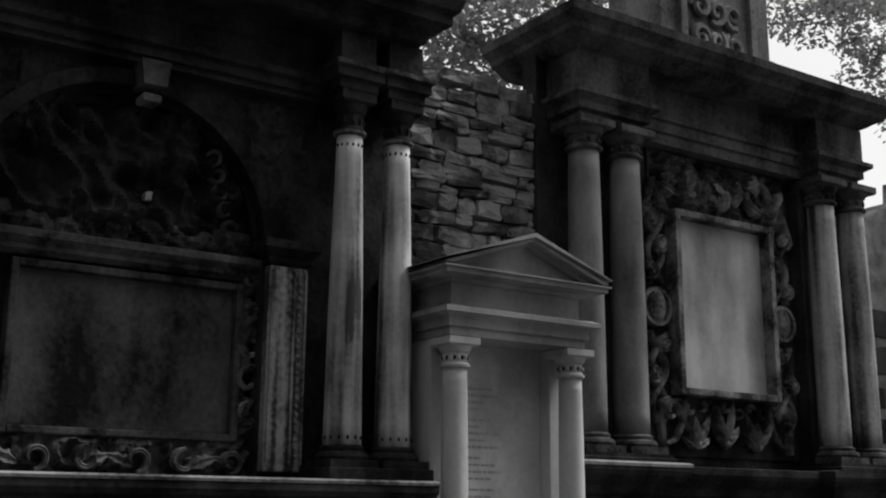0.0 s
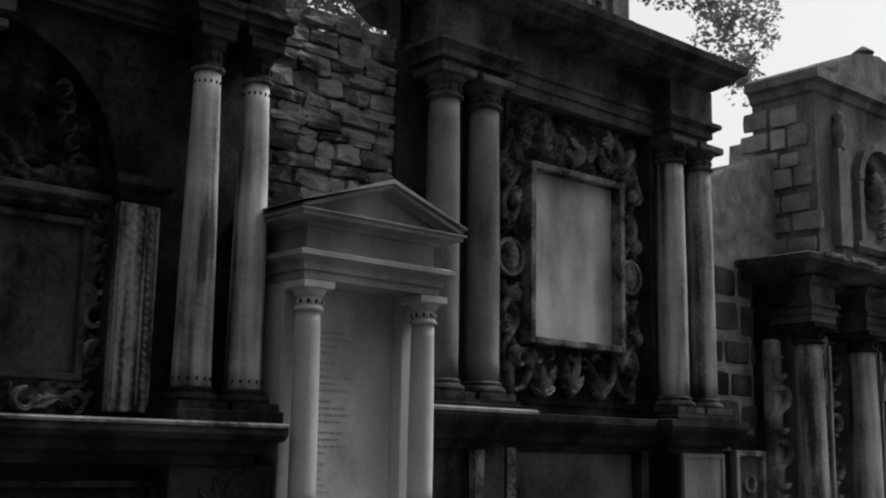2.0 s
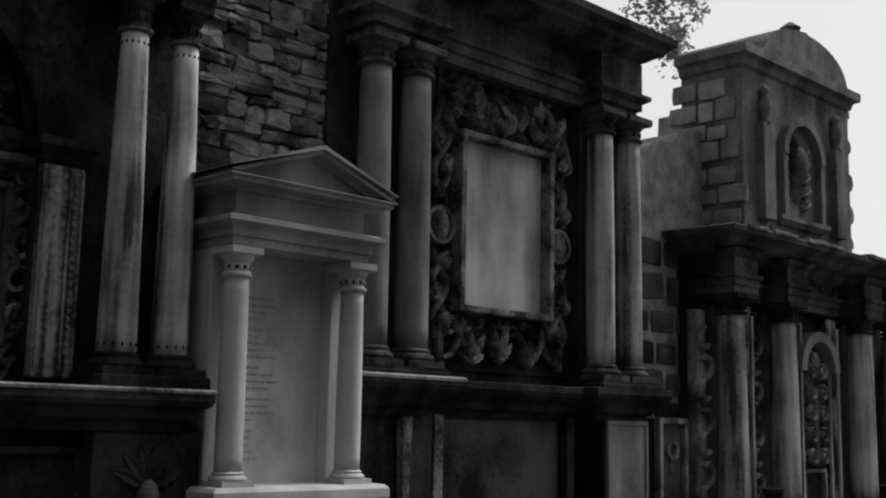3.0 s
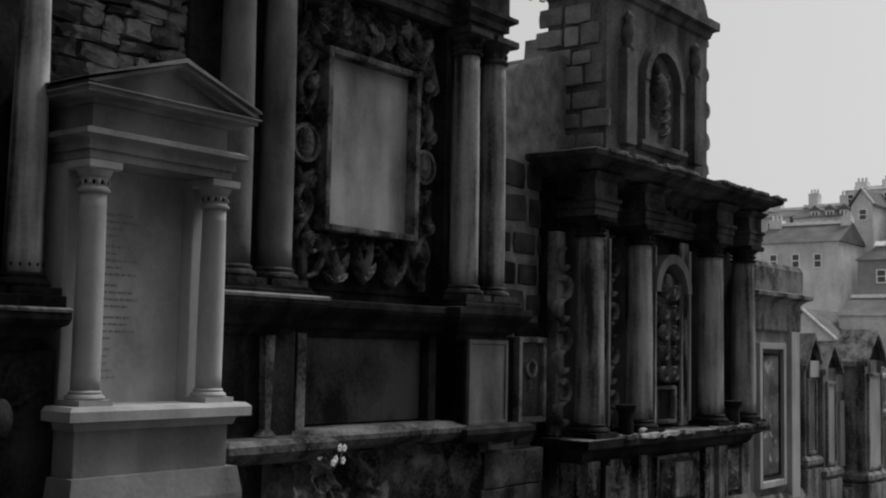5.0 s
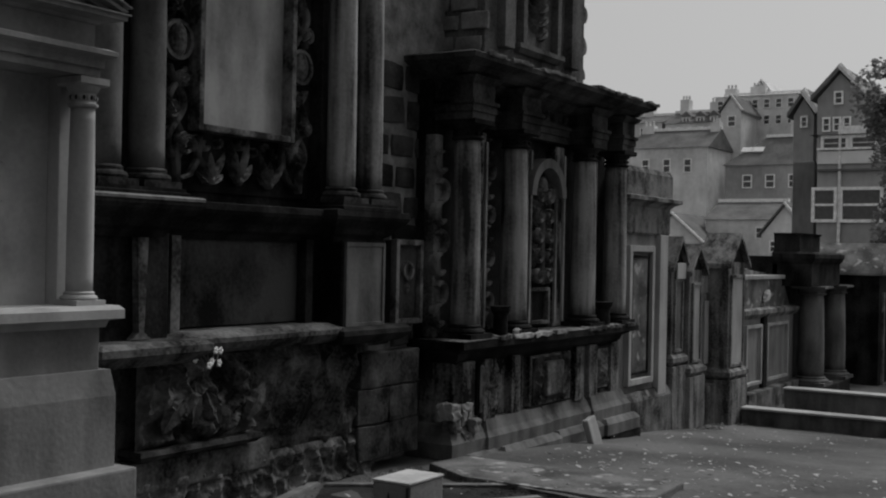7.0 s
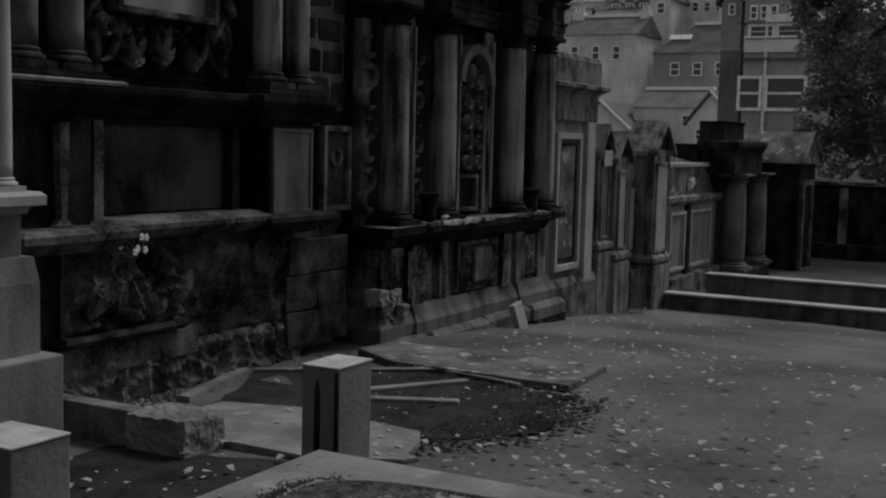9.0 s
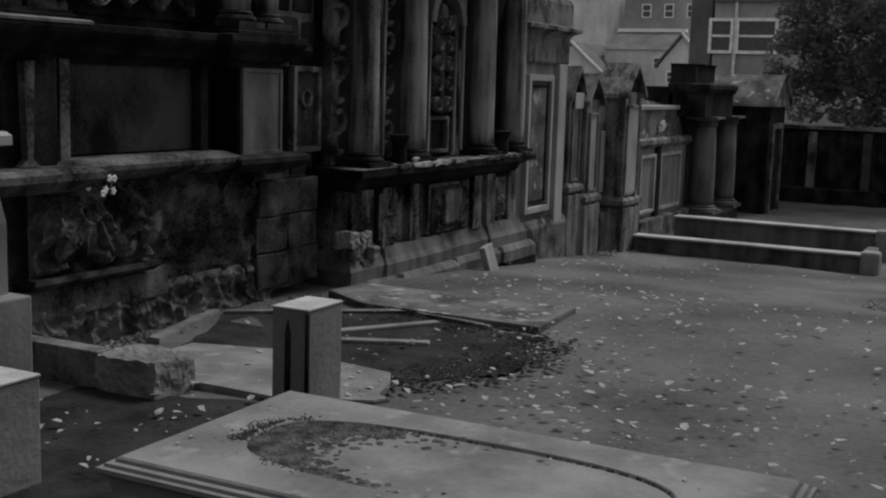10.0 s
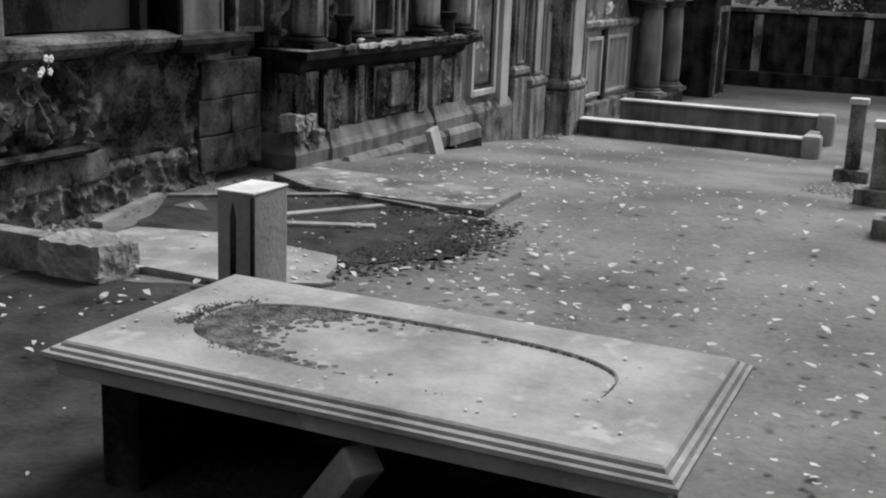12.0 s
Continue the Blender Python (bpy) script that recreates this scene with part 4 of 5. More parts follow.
def gabled_stone(x0, x1, yf, yb, zb, ze, zt, label, sill, panel_mat=PALE, crest=False):
    m = thing("gabled_headstone", ((x0 + x1) / 2, (yf + yb) / 2, zb), label, "headstone", "gabled headstones")
    cx = (x0 + x1) / 2
    part("body", box(x0, x1, yf, yb, zb, ze, 0.012), TOMB, m)
    part("gable", prism([(x0 - 0.05, ze), (x1 + 0.05, ze), (cx, zt - 0.04)], yf + 0.01, yb), SOOT, m)
    for s, x in ((-1, x0 - 0.09), (1, x1 + 0.09)):
        part("roof_slope", prism([(x, ze - 0.02), (cx, zt), (cx, zt - 0.06), (x, ze - 0.08)], yf - 0.06, yb), TOMB, m)
    if crest:
        part("crest_plate", box(x0 + 0.06, x1 - 0.06, yf - 0.05, yf - 0.031, ze - 0.16, ze + 0.03, 0.006), PALE, m, "small pale carved plate")
    part("panel", box(x0 + 0.1, x1 - 0.1, yf - 0.012, yf + 0.01, sill + 0.1, ze - 0.2, 0.004), panel_mat, m)
    part("panel_frame", frame_bm(x0 + 0.1, x1 - 0.1, sill + 0.1, ze - 0.2, 0.04, yf - 0.03, yf + 0.01), TOMB, m)
    part("sill", moulding(x0, x1, yf, yb, [(0, sill - 0.1), (0.06, sill - 0.05), (0.06, sill), (0, sill + 0.05)]), TOMB, m)
    part("plinth", box(x0 - 0.04, x1 + 0.04, yf - 0.05, yb, zb, sill - 0.1, 0.015, rough=0.012), TOMB, m)
    settle(m)


gabled_stone(13.08, 13.48, 4.98, 5.4, -0.9, 1.55, 1.9, "narrow soot-stained headstone with small gable", 0.45, SHAFT_GREY, True)
gabled_stone(13.52, 13.96, 4.92, 5.4, -0.9, 1.5, 1.82, "gabled headstone with pale panel and sill", 0.3)
gabled_stone(14.38, 15.03, 4.72, 5.12, -0.9, 1.6, 1.98, "tall gabled headstone with roofed top", 0.2)


def niche_stone():
    m = thing("arched_headstone", (14.38, 5.1, -0.5), "small crumbling headstone with arched top and niche", "headstone")
    part("body", box(14.14, 14.58, 5.0, 5.4, -0.9, 1.2, 0.02, rough=0.01), TOMB, m)
    part("arched_top", arch_band(14.36, 1.2, 0.0, 0.24, 4.98, 5.4), TOMB, m)
    part("panel", box(14.24, 14.48, 4.97, 5.01, 0.3, 1.1, 0.006), PALE, m)
    part("plinth", box(14.1, 14.62, 4.85, 5.4, -0.9, 0.05, 0.03, rough=0.02), TOMB, m)
    settle(m)


niche_stone()


def low_tomb():
    m = thing("low_wall_tomb", (17, 5.1, -0.5), "low panelled wall tomb with sloping stone top", "tomb", "wall tombs")
    part("body", box(15.8, 18.45, 5.0, 5.4, -0.9, 0.85, 0.012), PALE_BASE, m)
    part("cornice", moulding(15.8, 18.45, 4.97, 5.4, [(0, 0.8), (0.06, 0.86), (0.06, 0.92), (0, 0.94)]), TOMB, m)
    part("top", prism([(15.85, 0.94), (18.4, 0.94), (18.0, 1.34), (15.85, 1.36)], 5.05, 5.4), SLAB_DARK, m)
    part("coping", box(15.83, 18.05, 5.0, 5.4, 1.35, 1.41, 0.01), PALE, m)
    for x0, x1 in ((15.98, 16.62), (16.98, 17.98)):
        part("panel", frame_bm(x0, x1, -0.1, 0.66, 0.05, 4.95, 5.01), PALE, m)
    part("pilaster", box(16.7, 16.86, 4.94, 5.01, -0.22, 0.82, 0.01), SOOT, m)
    part("plinth", box(15.75, 18.5, 4.85, 5.4, -0.9, -0.22, 0.02), GREY, m)
    part("ornament", leaf_relief(16.9, 1.02, 0.35, 30, 0.08, 5.03, 0.08), PALE, m)
    settle(m)


low_tomb()


def portico():
    m = thing("columned_tomb", (18.9, 4.9, -0.5), "dark portico tomb with two stout columns", "tomb", "wall tombs")
    for x in (18.55, 19.95):
        column(m, x, 4.74, -0.17, 1.1, 0.2, 0.175, SHAFT_GREY, 0.14, 0.14)
    part("back", box(17.95, 20.9, 5.12, 5.6, -0.9, 1.7, 0.01), SOOT, m)
    part("plinth", box(17.9, 20.0, 4.46, 5.4, -0.9, -0.31, 0.02), SOOT, m)
    part("entablature", moulding(17.95, 19.72, 4.6, 5.2, [(0, 1.24), (0, 1.58), (0.03, 1.62), (0.06, 1.68), (0.06, 1.74), (0, 1.77)]), SOOT, m)
    part("block", moulding(18.0, 19.2, 4.8, 5.2, [(0, 1.77), (0, 2.02), (0.03, 2.06)]), SOOT, m)
    settle(m)


portico()


def vaulted_tomb():
    m = thing("vaulted_mausoleum", (21.75, 4.7, -0.5), "dark mausoleum with steep pitched stone roof", "tomb", "wall tombs")
    part("body", box(21.06, 22.44, 4.24, 5.6, -0.9, 1.42, 0.02), SOOT, m)
    bm = bmesh.new()
    a, b = [], []
    for i in range(17):
        t = math.pi * i / 16
        x, z = 21.75 - 0.78 * math.cos(t), 1.4 + 0.57 * (0.75 * (1 - abs(math.cos(t))) + 0.25 * math.sin(t))
        a.append(bm.verts.new((x, 4.17, z)))
        b.append(bm.verts.new((x, 5.7, z)))
    for i in range(16):
        bm.faces.new((a[i], a[i + 1], b[i + 1], b[i]))
    bm.faces.new(a)
    bm.faces.new(b)
    bm.faces.new((a[0], a[-1], b[-1], b[0]))
    part("pitched_roof", bm, SLAB_DARK, m, "grey stone roof slopes")
    part("verge", tube([(21.75 - 0.79 * math.cos(math.pi * i / 16), 4.16, 1.4 + 0.58 * (0.75 * (1 - abs(math.cos(math.pi * i / 16))) + 0.25 * math.sin(math.pi * i / 16))) for i in range(17)], [0.035] * 17, 6), GREY, m)
    part("doorway", frame_bm(21.4, 22.1, -0.5, 1.0, 0.1, 4.2, 4.25), GREY, m)
    settle(m)


vaulted_tomb()

end_wall = solid("wall_end", box(24.3, 24.8, -14, 6, -1.2, 0.95, 0.02), SOOT, "dark stone wall across the far end", "wall", "structure")
for k in range(7):
    y = 4.0 - 1.05 * k
    part("pier", box(24.2, 24.32, y - 0.08, y + 0.08, -0.6, 0.9, 0.01), GREY if k % 2 == 0 else BLOCK, end_wall)
# Black strip added along the wall foot for the shadow band there.
part("plinth", box(24.0, 24.31, -14, 6, -1.2, -0.22, 0.02), SOOT, end_wall)
part("coping", box(24.22, 24.88, -14, 6, 0.95, 1.02, 0.01), GREY, end_wall)
for y in (4.5, 3.62):
    part("ledge_stone", box(24.15, 24.4, y - 0.2, y + 0.2, 1.02, 1.08, 0.01), PALE, end_wall)


# ---- foreground: table tomb, posts, slabs ----
def table_tomb():
    m = thing("table_tomb", (3.03, 1.46, 0), "moss-marked flat table tomb slab on stone supports", "tomb")
    x0, x1, y0, y1 = 2.58, 3.49, 0.54, 2.39
    bm = bmesh.new()
    prof = [(-0.03, 0.385), (0.012, 0.392), (0.018, 0.436), (0.034, 0.446), (0.046, 0.455), (0.046, 0.470), (0.036, 0.474), (0.030, 0.468), (0.026, 0.482), (0.012, 0.486), (0.006, 0.478), (0.002, 0.494), (-0.006, 0.5)]
    rings = []
    for p, z in prof:
        rings.append([bm.verts.new(c) for c in ((x0 - p, y0 - p, z), (x1 + p, y0 - p, z), (x1 + p, y1 + p, z), (x0 - p, y1 + p, z))])
    for a, b in zip(rings, rings[1:]):
        for i in range(4):
            bm.faces.new((a[i], a[(i + 1) % 4], b[(i + 1) % 4], b[i]))
    bm.faces.new(rings[0])
    top = rings[-1]
    cx, cy = 3.03, 1.49
    hole = []
    n = 48
    for i in range(n):
        t = 2 * math.pi * i / n
        c, s = math.cos(t), math.sin(t)
        hole.append(bm.verts.new((cx + 0.285 * math.copysign(abs(c) ** 0.7, c), cy + 0.69 * math.copysign(abs(s) ** 0.7, s), 0.5)))
    low = [bm.verts.new((cx + (v.co.x - cx) * 0.97, cy + (v.co.y - cy) * 0.985, 0.489)) for v in hole]
    for i in range(n):
        bm.faces.new((hole[i], hole[(i + 1) % n], low[(i + 1) % n], low[i]))
    bm.faces.new(low)
    # rim between the square edge and the oval
    q = n // 4
    corner = {0: 2, 1: 3, 2: 0, 3: 1}
    for k in range(4):
        c = top[corner[k]]
        for i in range(q):
            bm.faces.new((c, hole[(k * q + i) % n], hole[(k * q + i + 1) % n]))
        bm.faces.new((c, hole[((k + 1) * q) % n], top[corner[(k + 1) % 4]]))
    part("slab", bm, SLAB, m, "pale worn slab with sunk oval panel")
    rng = random.Random(12)
    bm = bmesh.new()

    def tuft(px, py, r, h):
        ring = [bm.verts.new((px + r * rng.uniform(0.6, 1.2) * math.cos(k * 1.047), py + r * rng.uniform(0.6, 1.2) * math.sin(k * 1.047), 0.4895)) for k in range(6)]
        tip = bm.verts.new((px, py, 0.492 + h))
        for k in range(6):
            bm.faces.new((ring[k], ring[(k + 1) % 6], tip))

    for k in range(2600):
        a = radians(94 + 33 * rng.gauss(0.0, 1.0))
        c, s = math.cos(a), math.sin(a)
        q = 1.0 - abs(rng.gauss(0, 0.16)) + 0.03
        tuft(cx + 0.285 * math.copysign(abs(c) ** 0.7, c) * q + 0.02 * rng.gauss(0, 1), cy + 0.69 * math.copysign(abs(s) ** 0.7, s) * q, rng.uniform(0.006, 0.022), rng.uniform(0.0, 0.003))
    for k in range(700):
        a = rng.uniform(0, 2 * math.pi)
        c, s = math.cos(a), math.sin(a)
        if noise.noise(Vector((a * 2.5, 0, 0))) + 0.25 * c < -0.05:
            continue
        tuft(cx + 0.28 * math.copysign(abs(c) ** 0.7, c), cy + 0.683 * math.copysign(abs(s) ** 0.7, s), rng.uniform(0.003, 0.009), 0.006)
    for k in range(900):
        a = radians(97 + 26 * rng.gauss(0.0, 1.0))
        c, s = math.cos(a), math.sin(a)
        q = 1.0 + 0.035 * abs(rng.gauss(0, 1.2))
        px, py = cx + 0.285 * math.copysign(abs(c) ** 0.7, c) * q, cy + 0.69 * math.copysign(abs(s) ** 0.7, s) * q
        if noise.noise(Vector((px * 9, py * 9, 2))) < -0.12:
            continue
        tuft(px, py, rng.uniform(0.005, 0.018), 0.013)
    tagged(part("moss", bm, MOSS, m, "dark moss along the sunk rim"), kind="stuff")
    # End supports coloured black for the deep shade under the slab.
    part("end_support", box(2.68, 3.4, 2.2, 2.34, -0.1, 0.39, 0.01), SOOT, m)
    # Unseen panel added to stop light passing under the slab.
    part("side_support", box(3.28, 3.38, 0.82, 2.2, -0.1, 0.388, 0.01), SOOT, m)
    part("end_support", box(2.72, 3.4, 0.66, 0.82, -0.1, 0.39, 0.01), SOOT, m)
    settle(m)


table_tomb()


def fallen_support():
    bm = box(-0.05, 0.05, -0.2, 0.2, -0.05, 0.05, 0.012)
    ob = solid("fallen_stone", bm, POST, "squared stone support leaning under the table slab", "stone")
    ob.matrix_world = Matrix.Translation((2.7, 1.5, 0.165)) @ Vector((-0.12, -0.22, 0.28)).to_track_quat("Y", "Z").to_matrix().to_4x4()


fallen_support()


def stone_post(name, x0, x1, y0, y1, z1, label, groove):
    m = thing(name, ((x0 + x1) / 2, (y0 + y1) / 2, 0), label, "post", "stone posts")
    cx = (x0 + x1) / 2
    cy = (y0 + y1) / 2
    part("shaft", box(x0, x1, y0, y1, -0.1, z1 - 0.012, 0.008), POST, m)
    part("cap", box(x0 - 0.004, x1 + 0.004, y0 - 0.004, y1 + 0.004, z1 - 0.012, z1, 0.005), POST_TOP, m, "pale top face")
    if groove:
        # Slots are dark strips laid on the shaft for their shade.
        w = 0.015
        bm = prism([(-w, 0), (w, 0), (w, z1 - 0.14), (0, z1 - 0.07), (-w, z1 - 0.14)], -0.003, 0.003)
        for v in bm.verts:
            v.co = Vector((x0 - 0.002 + v.co.y, cy + 0.01 + v.co.x, v.co.z + 0.02))
        part("groove", bm, DARKSLAB, m, "dark strip painted for the shade of a pointed slot")
        bm = box(x0 - 0.006, x0 + 0.01, y0 - 0.003, y0 + 0.012, 0.0, z1 - 0.02)
        part("groove", bm, DARKSLAB, m)
    settle(m)


stone_post("stone_post", 4.17, 4.45, 2.76, 2.95, 0.65, "squared grey stone post with pale top and slot", True)
stone_post("stone_post", 3.0, 3.3, 3.46, 3.8, 0.45, "squared low stone post with pale top", False)


def flat_slab(name, outline, z0, z1, material, label, category="gravestone", group="flat stones", kind=""):
    bm = bmesh.new()
    a = [bm.verts.new((x, y, z1)) for x, y in outline]
    b = [bm.verts.new((x, y, z0)) for x, y in outline]
    bm.faces.new(a)
    bm.faces.new(b)
    for i in range(len(a)):
        j = (i + 1) % len(a)
        bm.faces.new((a[i], a[j], b[j], b[i]))
    bmesh.ops.bevel(bm, geom=[e for e in bm.edges if e.verts[0].co.z > z1 - 1e-4 and e.verts[1].co.z > z1 - 1e-4], offset=0.006, segments=2, affect="EDGES")
    return solid(name, bm, material, label, category, kind, group)


flat_slab("flat_gravestone", [(4.78, 3.36), (5.0, 2.9), (5.09, 2.86), (5.12, 2.95), (5.34, 3.0), (5.56, 3.12), (5.68, 3.96), (5.52, 4.5), (4.86, 4.5), (4.8, 3.9)], -0.06, 0.025, SLAB, "pale broken flat gravestone set in the ground")
flat_slab("flat_gravestone", [(7.16, 2.88), (7.98, 2.92), (7.95, 4.72), (7.5, 4.78), (7.2, 4.3)], -0.06, 0.032, SLAB_DARK, "mossy flat gravestone slab near the columned monument")
flat_slab("stone_edging", [(5.5, 4.74), (6.46, 5.02), (6.46, 5.1), (5.5, 4.84)], -0.06, 0.02, SLAB, "narrow pale stone edging strip", "edging")
flat_slab("stone_edging", [(6.3, 3.96), (6.98, 3.53), (7.02, 3.6), (6.36, 4.03)], -0.06, 0.02, SLAB, "narrow pale stone edging strip", "edging")
flat_slab("stone_edging", [(6.08, 3.88), (6.36, 3.3), (6.44, 3.33), (6.16, 3.92)], -0.06, 0.02, SLAB, "narrow pale stone edging strip", "edging")
flat_slab("stone_edging", [(7.05, 3.2), (7.1, 3.2), (7.3, 3.9), (6.48, 5.0), (6.42, 4.95), (7.2, 3.9)], -0.06, 0.02, SLAB_DARK, "mossy stone edging strip", "edging")
flat_slab("soil_bed", ragged([(5.6, 2.95), (6.2, 2.6), (7.0, 2.75), (7.15, 4.3), (6.5, 4.95), (5.6, 4.6)], 0.07, 0.12, 3), -0.08, -0.001, SOIL, "dark damp soil between flat gravestones", "soil", "", "structure")
flat_slab("soil_bed", ragged([(3.5, 2.5), (4.3, 2.5), (4.8, 3.3), (4.55, 4.0), (4.45, 4.4), (2.4, 4.4), (1.6, 3.6), (1.6, 1.2), (2.3, 0.3), (3.3, 0.9)], 0.09, 0.10, 9), -0.08, -0.001, SOIL, "dark bare soil beside the table tomb", "soil", "", "structure")
def soil_crumbs():
    """Loose crumbs of soil trodden out over the edges of the bare beds."""
    rng = random.Random(77)
    bm = bmesh.new()
    lines = [((5.6, 2.95), (6.2, 2.6)), ((6.2, 2.6), (7.0, 2.75)), ((7.0, 2.75), (7.15, 4.3)), ((3.5, 2.5), (4.3, 2.5)), ((4.3, 2.5), (4.8, 3.3)), ((4.8, 3.3), (5.6, 2.95))]
    for k in range(1700):
        (ax, ay), (bx, by) = rng.choice(lines)
        f = rng.random()
        x, y = ax + (bx - ax) * f + rng.gauss(0, 0.13), ay + (by - ay) * f + rng.gauss(0, 0.13)
        q = rng.uniform(0.006, 0.03)
        ring = [bm.verts.new((x + q * rng.uniform(0.5, 1.2) * math.cos(j * 1.257), y + q * rng.uniform(0.5, 1.2) * math.sin(j * 1.257), 0.001)) for j in range(5)]
        tip = bm.verts.new((x, y, 0.007 + 0.08 * q))
        for j in range(5):
            bm.faces.new((ring[j], ring[(j + 1) % 5], tip))
    return solid("soil_crumbs", bm, SOIL, "loose dark soil crumbs along the bare beds", "soil", "stuff")


soil_crumbs()
solid("kerb_stone", box(4.5, 4.62, 4.3, 4.9, -0.06, 0.19, 0.01), GREY, "grey kerb running to the wall", "kerb")
solid("rough_block", craggy(4.47, 4.8, 3.88, 4.3, -0.03, 0.19, 0.016, 4, 14), SLAB, "rough broken stone block at the kerb end", "stone")


def kerb_enclosure():
    m = thing("grave_kerb", (15.5, 3.2, -0.5), "low stone kerb enclosure round a grave plot", "kerb")
    part("kerb_rail", box(14.8, 14.98, 1.75, 4.66, -0.75, -0.3, 0.02), SHAFT_GREY, m)
    part("kerb_rail", box(16.2, 16.38, 1.75, 4.5, -0.75, -0.16, 0.02), SHAFT_GREY, m)
    part("kerb_rail", box(14.98, 16.2, 1.7, 1.85, -0.75, -0.32, 0.02), SHAFT_GREY, m)
    part("kerb_cap", box(14.76, 15.02, 1.72, 4.66, -0.3, -0.27, 0.01), PALE, m)
    part("kerb_cap", box(16.16, 16.42, 1.72, 4.51, -0.16, -0.13, 0.01), PALE, m)
    for x, z in ((14.89, -0.2), (16.29, -0.08)):
        part("end_block", box(x - 0.145, x + 0.145, 1.55, 1.78, -0.75, z - 0.03, 0.05), POST, m)
    settle(m)


kerb_enclosure()


def small_marker(x, y, w, h, label, group):
    z = ground_z(x) - 0.05
    m = thing("grave_marker", (x, y, z), label, "gravestone", group)
    part("base", box(x - 0.13, x + 0.13, y - w, y + w, z, z + 0.17, 0.012), GREY, m)
    part("shaft", box(x - 0.06, x + 0.06, y - w * 0.45, y + w * 0.45, z + 0.17, z + h, 0.012), GREY, m)
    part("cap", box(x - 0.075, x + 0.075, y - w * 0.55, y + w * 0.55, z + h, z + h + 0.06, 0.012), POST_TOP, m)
    settle(m)


small_marker(11.9, 0.93, 0.16, 0.8, "slender grey grave marker with pale cap on a base", "grave markers")
small_marker(9.9, 0.53, 0.2, 0.66, "short grey grave marker on a stone base", "grave markers")
small_marker(8.15, 0.3, 0.16, 0.22, "low grey grave marker stump on a base", "grave markers")
solid("gravel_patch", relief_patch(10.6, 0.95, 0.5, 0.28, ground_z(10.6), 17), SLAB, "pale gravel and leaf patch by the markers", "gravel", "stuff")
leaning = solid("leaning_stone", box(-0.09, 0.09, -0.035, 0.035, 0.0, 0.29, 0.014, rough=0.012), PALE, "small pale broken stone leaning on the monument base", "stone")
leaning.matrix_world = pose(10.18, 4.6, ground_z(10.18) - 0.06, -14, -9, 0)


def flower_bunch(x, y, z, label):
    m = thing("flower_bunch", (x, y, z), label, "flowers")
    rng = random.Random(2)
    for k in range(9):
        px, py, pz = x + rng.uniform(-0.15, 0.1), y + rng.uniform(-0.03, 0.03), z + rng.uniform(-0.05, 0.1)
        bm = bmesh.new()
        for j in range(5):
            a = 2 * math.pi * j / 5
            bm = oval(px + 0.012 * math.cos(a), pz + 0.014 * math.sin(a), 0.01, 0.01, py - 0.01, 0.006, bm)
        fl = part("blossom", bm, PETAL, m, "small white blossom")
        part("stem", tube([(px, py, pz), (px * 0.5 + x * 0.5, y, z - 0.02), (x, y + 0.03, z - 0.12)], [0.003, 0.003, 0.003], 5), LEAF, m)
    settle(m)


flower_bunch(5.1, 4.8, 1.0, "sprig of small white flowers on the worn sill")


def pot(x, y, z, h, label):
    m = thing("stone_vase", (x, y, z), label, "vase")
    part("body", lathe(x, y, [(0.05, z), (0.065, z + 0.02), (0.06, z + h * 0.7), (0.085, z + h * 0.85), (0.09, z + h)]), SOOT, m)
    settle(m)


pot(8.7, 4.85, 0.94, 0.26, "dark stone vase between the columns")
pot(10.85, 4.85, 0.94, 0.24, "small dark vase on the broad ledge")
solid("ledge_stone", oval(8.95, 0.97, 0.05, 0.03, 4.82, 0.04), POST_TOP, "small pale stone on the ledge", "stone")


# ---- fallen leaves ----
for rx, ry, sx, seed in ((5.6, 4.92, 0.9, 71), (7.0, 4.86, 0.5, 72), (13.6, 4.7, 0.6, 73), (14.6, 4.65, 0.5, 74)):
    solid("stone_chips", relief_patch(rx, ry, sx, 0.12, ground_z(rx) - 0.02, seed), SLAB_DARK, "loose stone chips and leaves at the wall foot", "rubble", "stuff")


def litter():
    rng = random.Random(21)
    bm = bmesh.new()
    spots = []
    for k in range(1450):
        u = rng.random()
        if u < 0.5:
            x, y = rng.uniform(3.4, 9.5), rng.gauss(2.6, 0.9)
        elif u < 0.62:
            x, y = rng.uniform(8.0, 14.0), rng.gauss(3.6, 0.6)
        elif u < 0.69:
            x, y = rng.uniform(1.8, 4.6), rng.uniform(1.6, 4.2)
        elif u < 0.96:
            x, y = rng.uniform(3.6, 6.5), rng.uniform(-0.3, 2.7)
        else:
            x, y = rng.uniform(3.5, 14), rng.uniform(-1.0, 4.4)
        if 2.5 < x < 3.6 and 0.45 < y < 2.5:
            continue
        if y > 4.6:
            continue
        spots.append((x, y, ground_z(x) + 0.03, 0.009 + 0.032 * rng.random() ** 2.5))
    for k in range(40):
        spots.append((rng.uniform(2.62, 3.45), rng.uniform(0.58, 2.35), 0.505, rng.uniform(0.006, 0.014)))
    for x, y, z, r in spots:
        a = rng.uniform(0, 6.28)
        t = rng.uniform(-0.35, 0.35)
        pts = []
        for j in range(6):
            f = 2 * math.pi * j / 6
            q = r * rng.uniform(0.5, 1.1)
            dx, dy = q * math.cos(f), q * 0.7 * math.sin(f)
            pts.append(bm.verts.new((x + dx * math.cos(a) - dy * math.sin(a), y + dx * math.sin(a) + dy * math.cos(a), z + dx * t + 0.3 * abs(dy))))
        bm.faces.new(pts)
    return solid("fallen_leaves", bm, LITTER, "scattered pale fallen leaves on the ground", "leaves", "stuff")


litter()


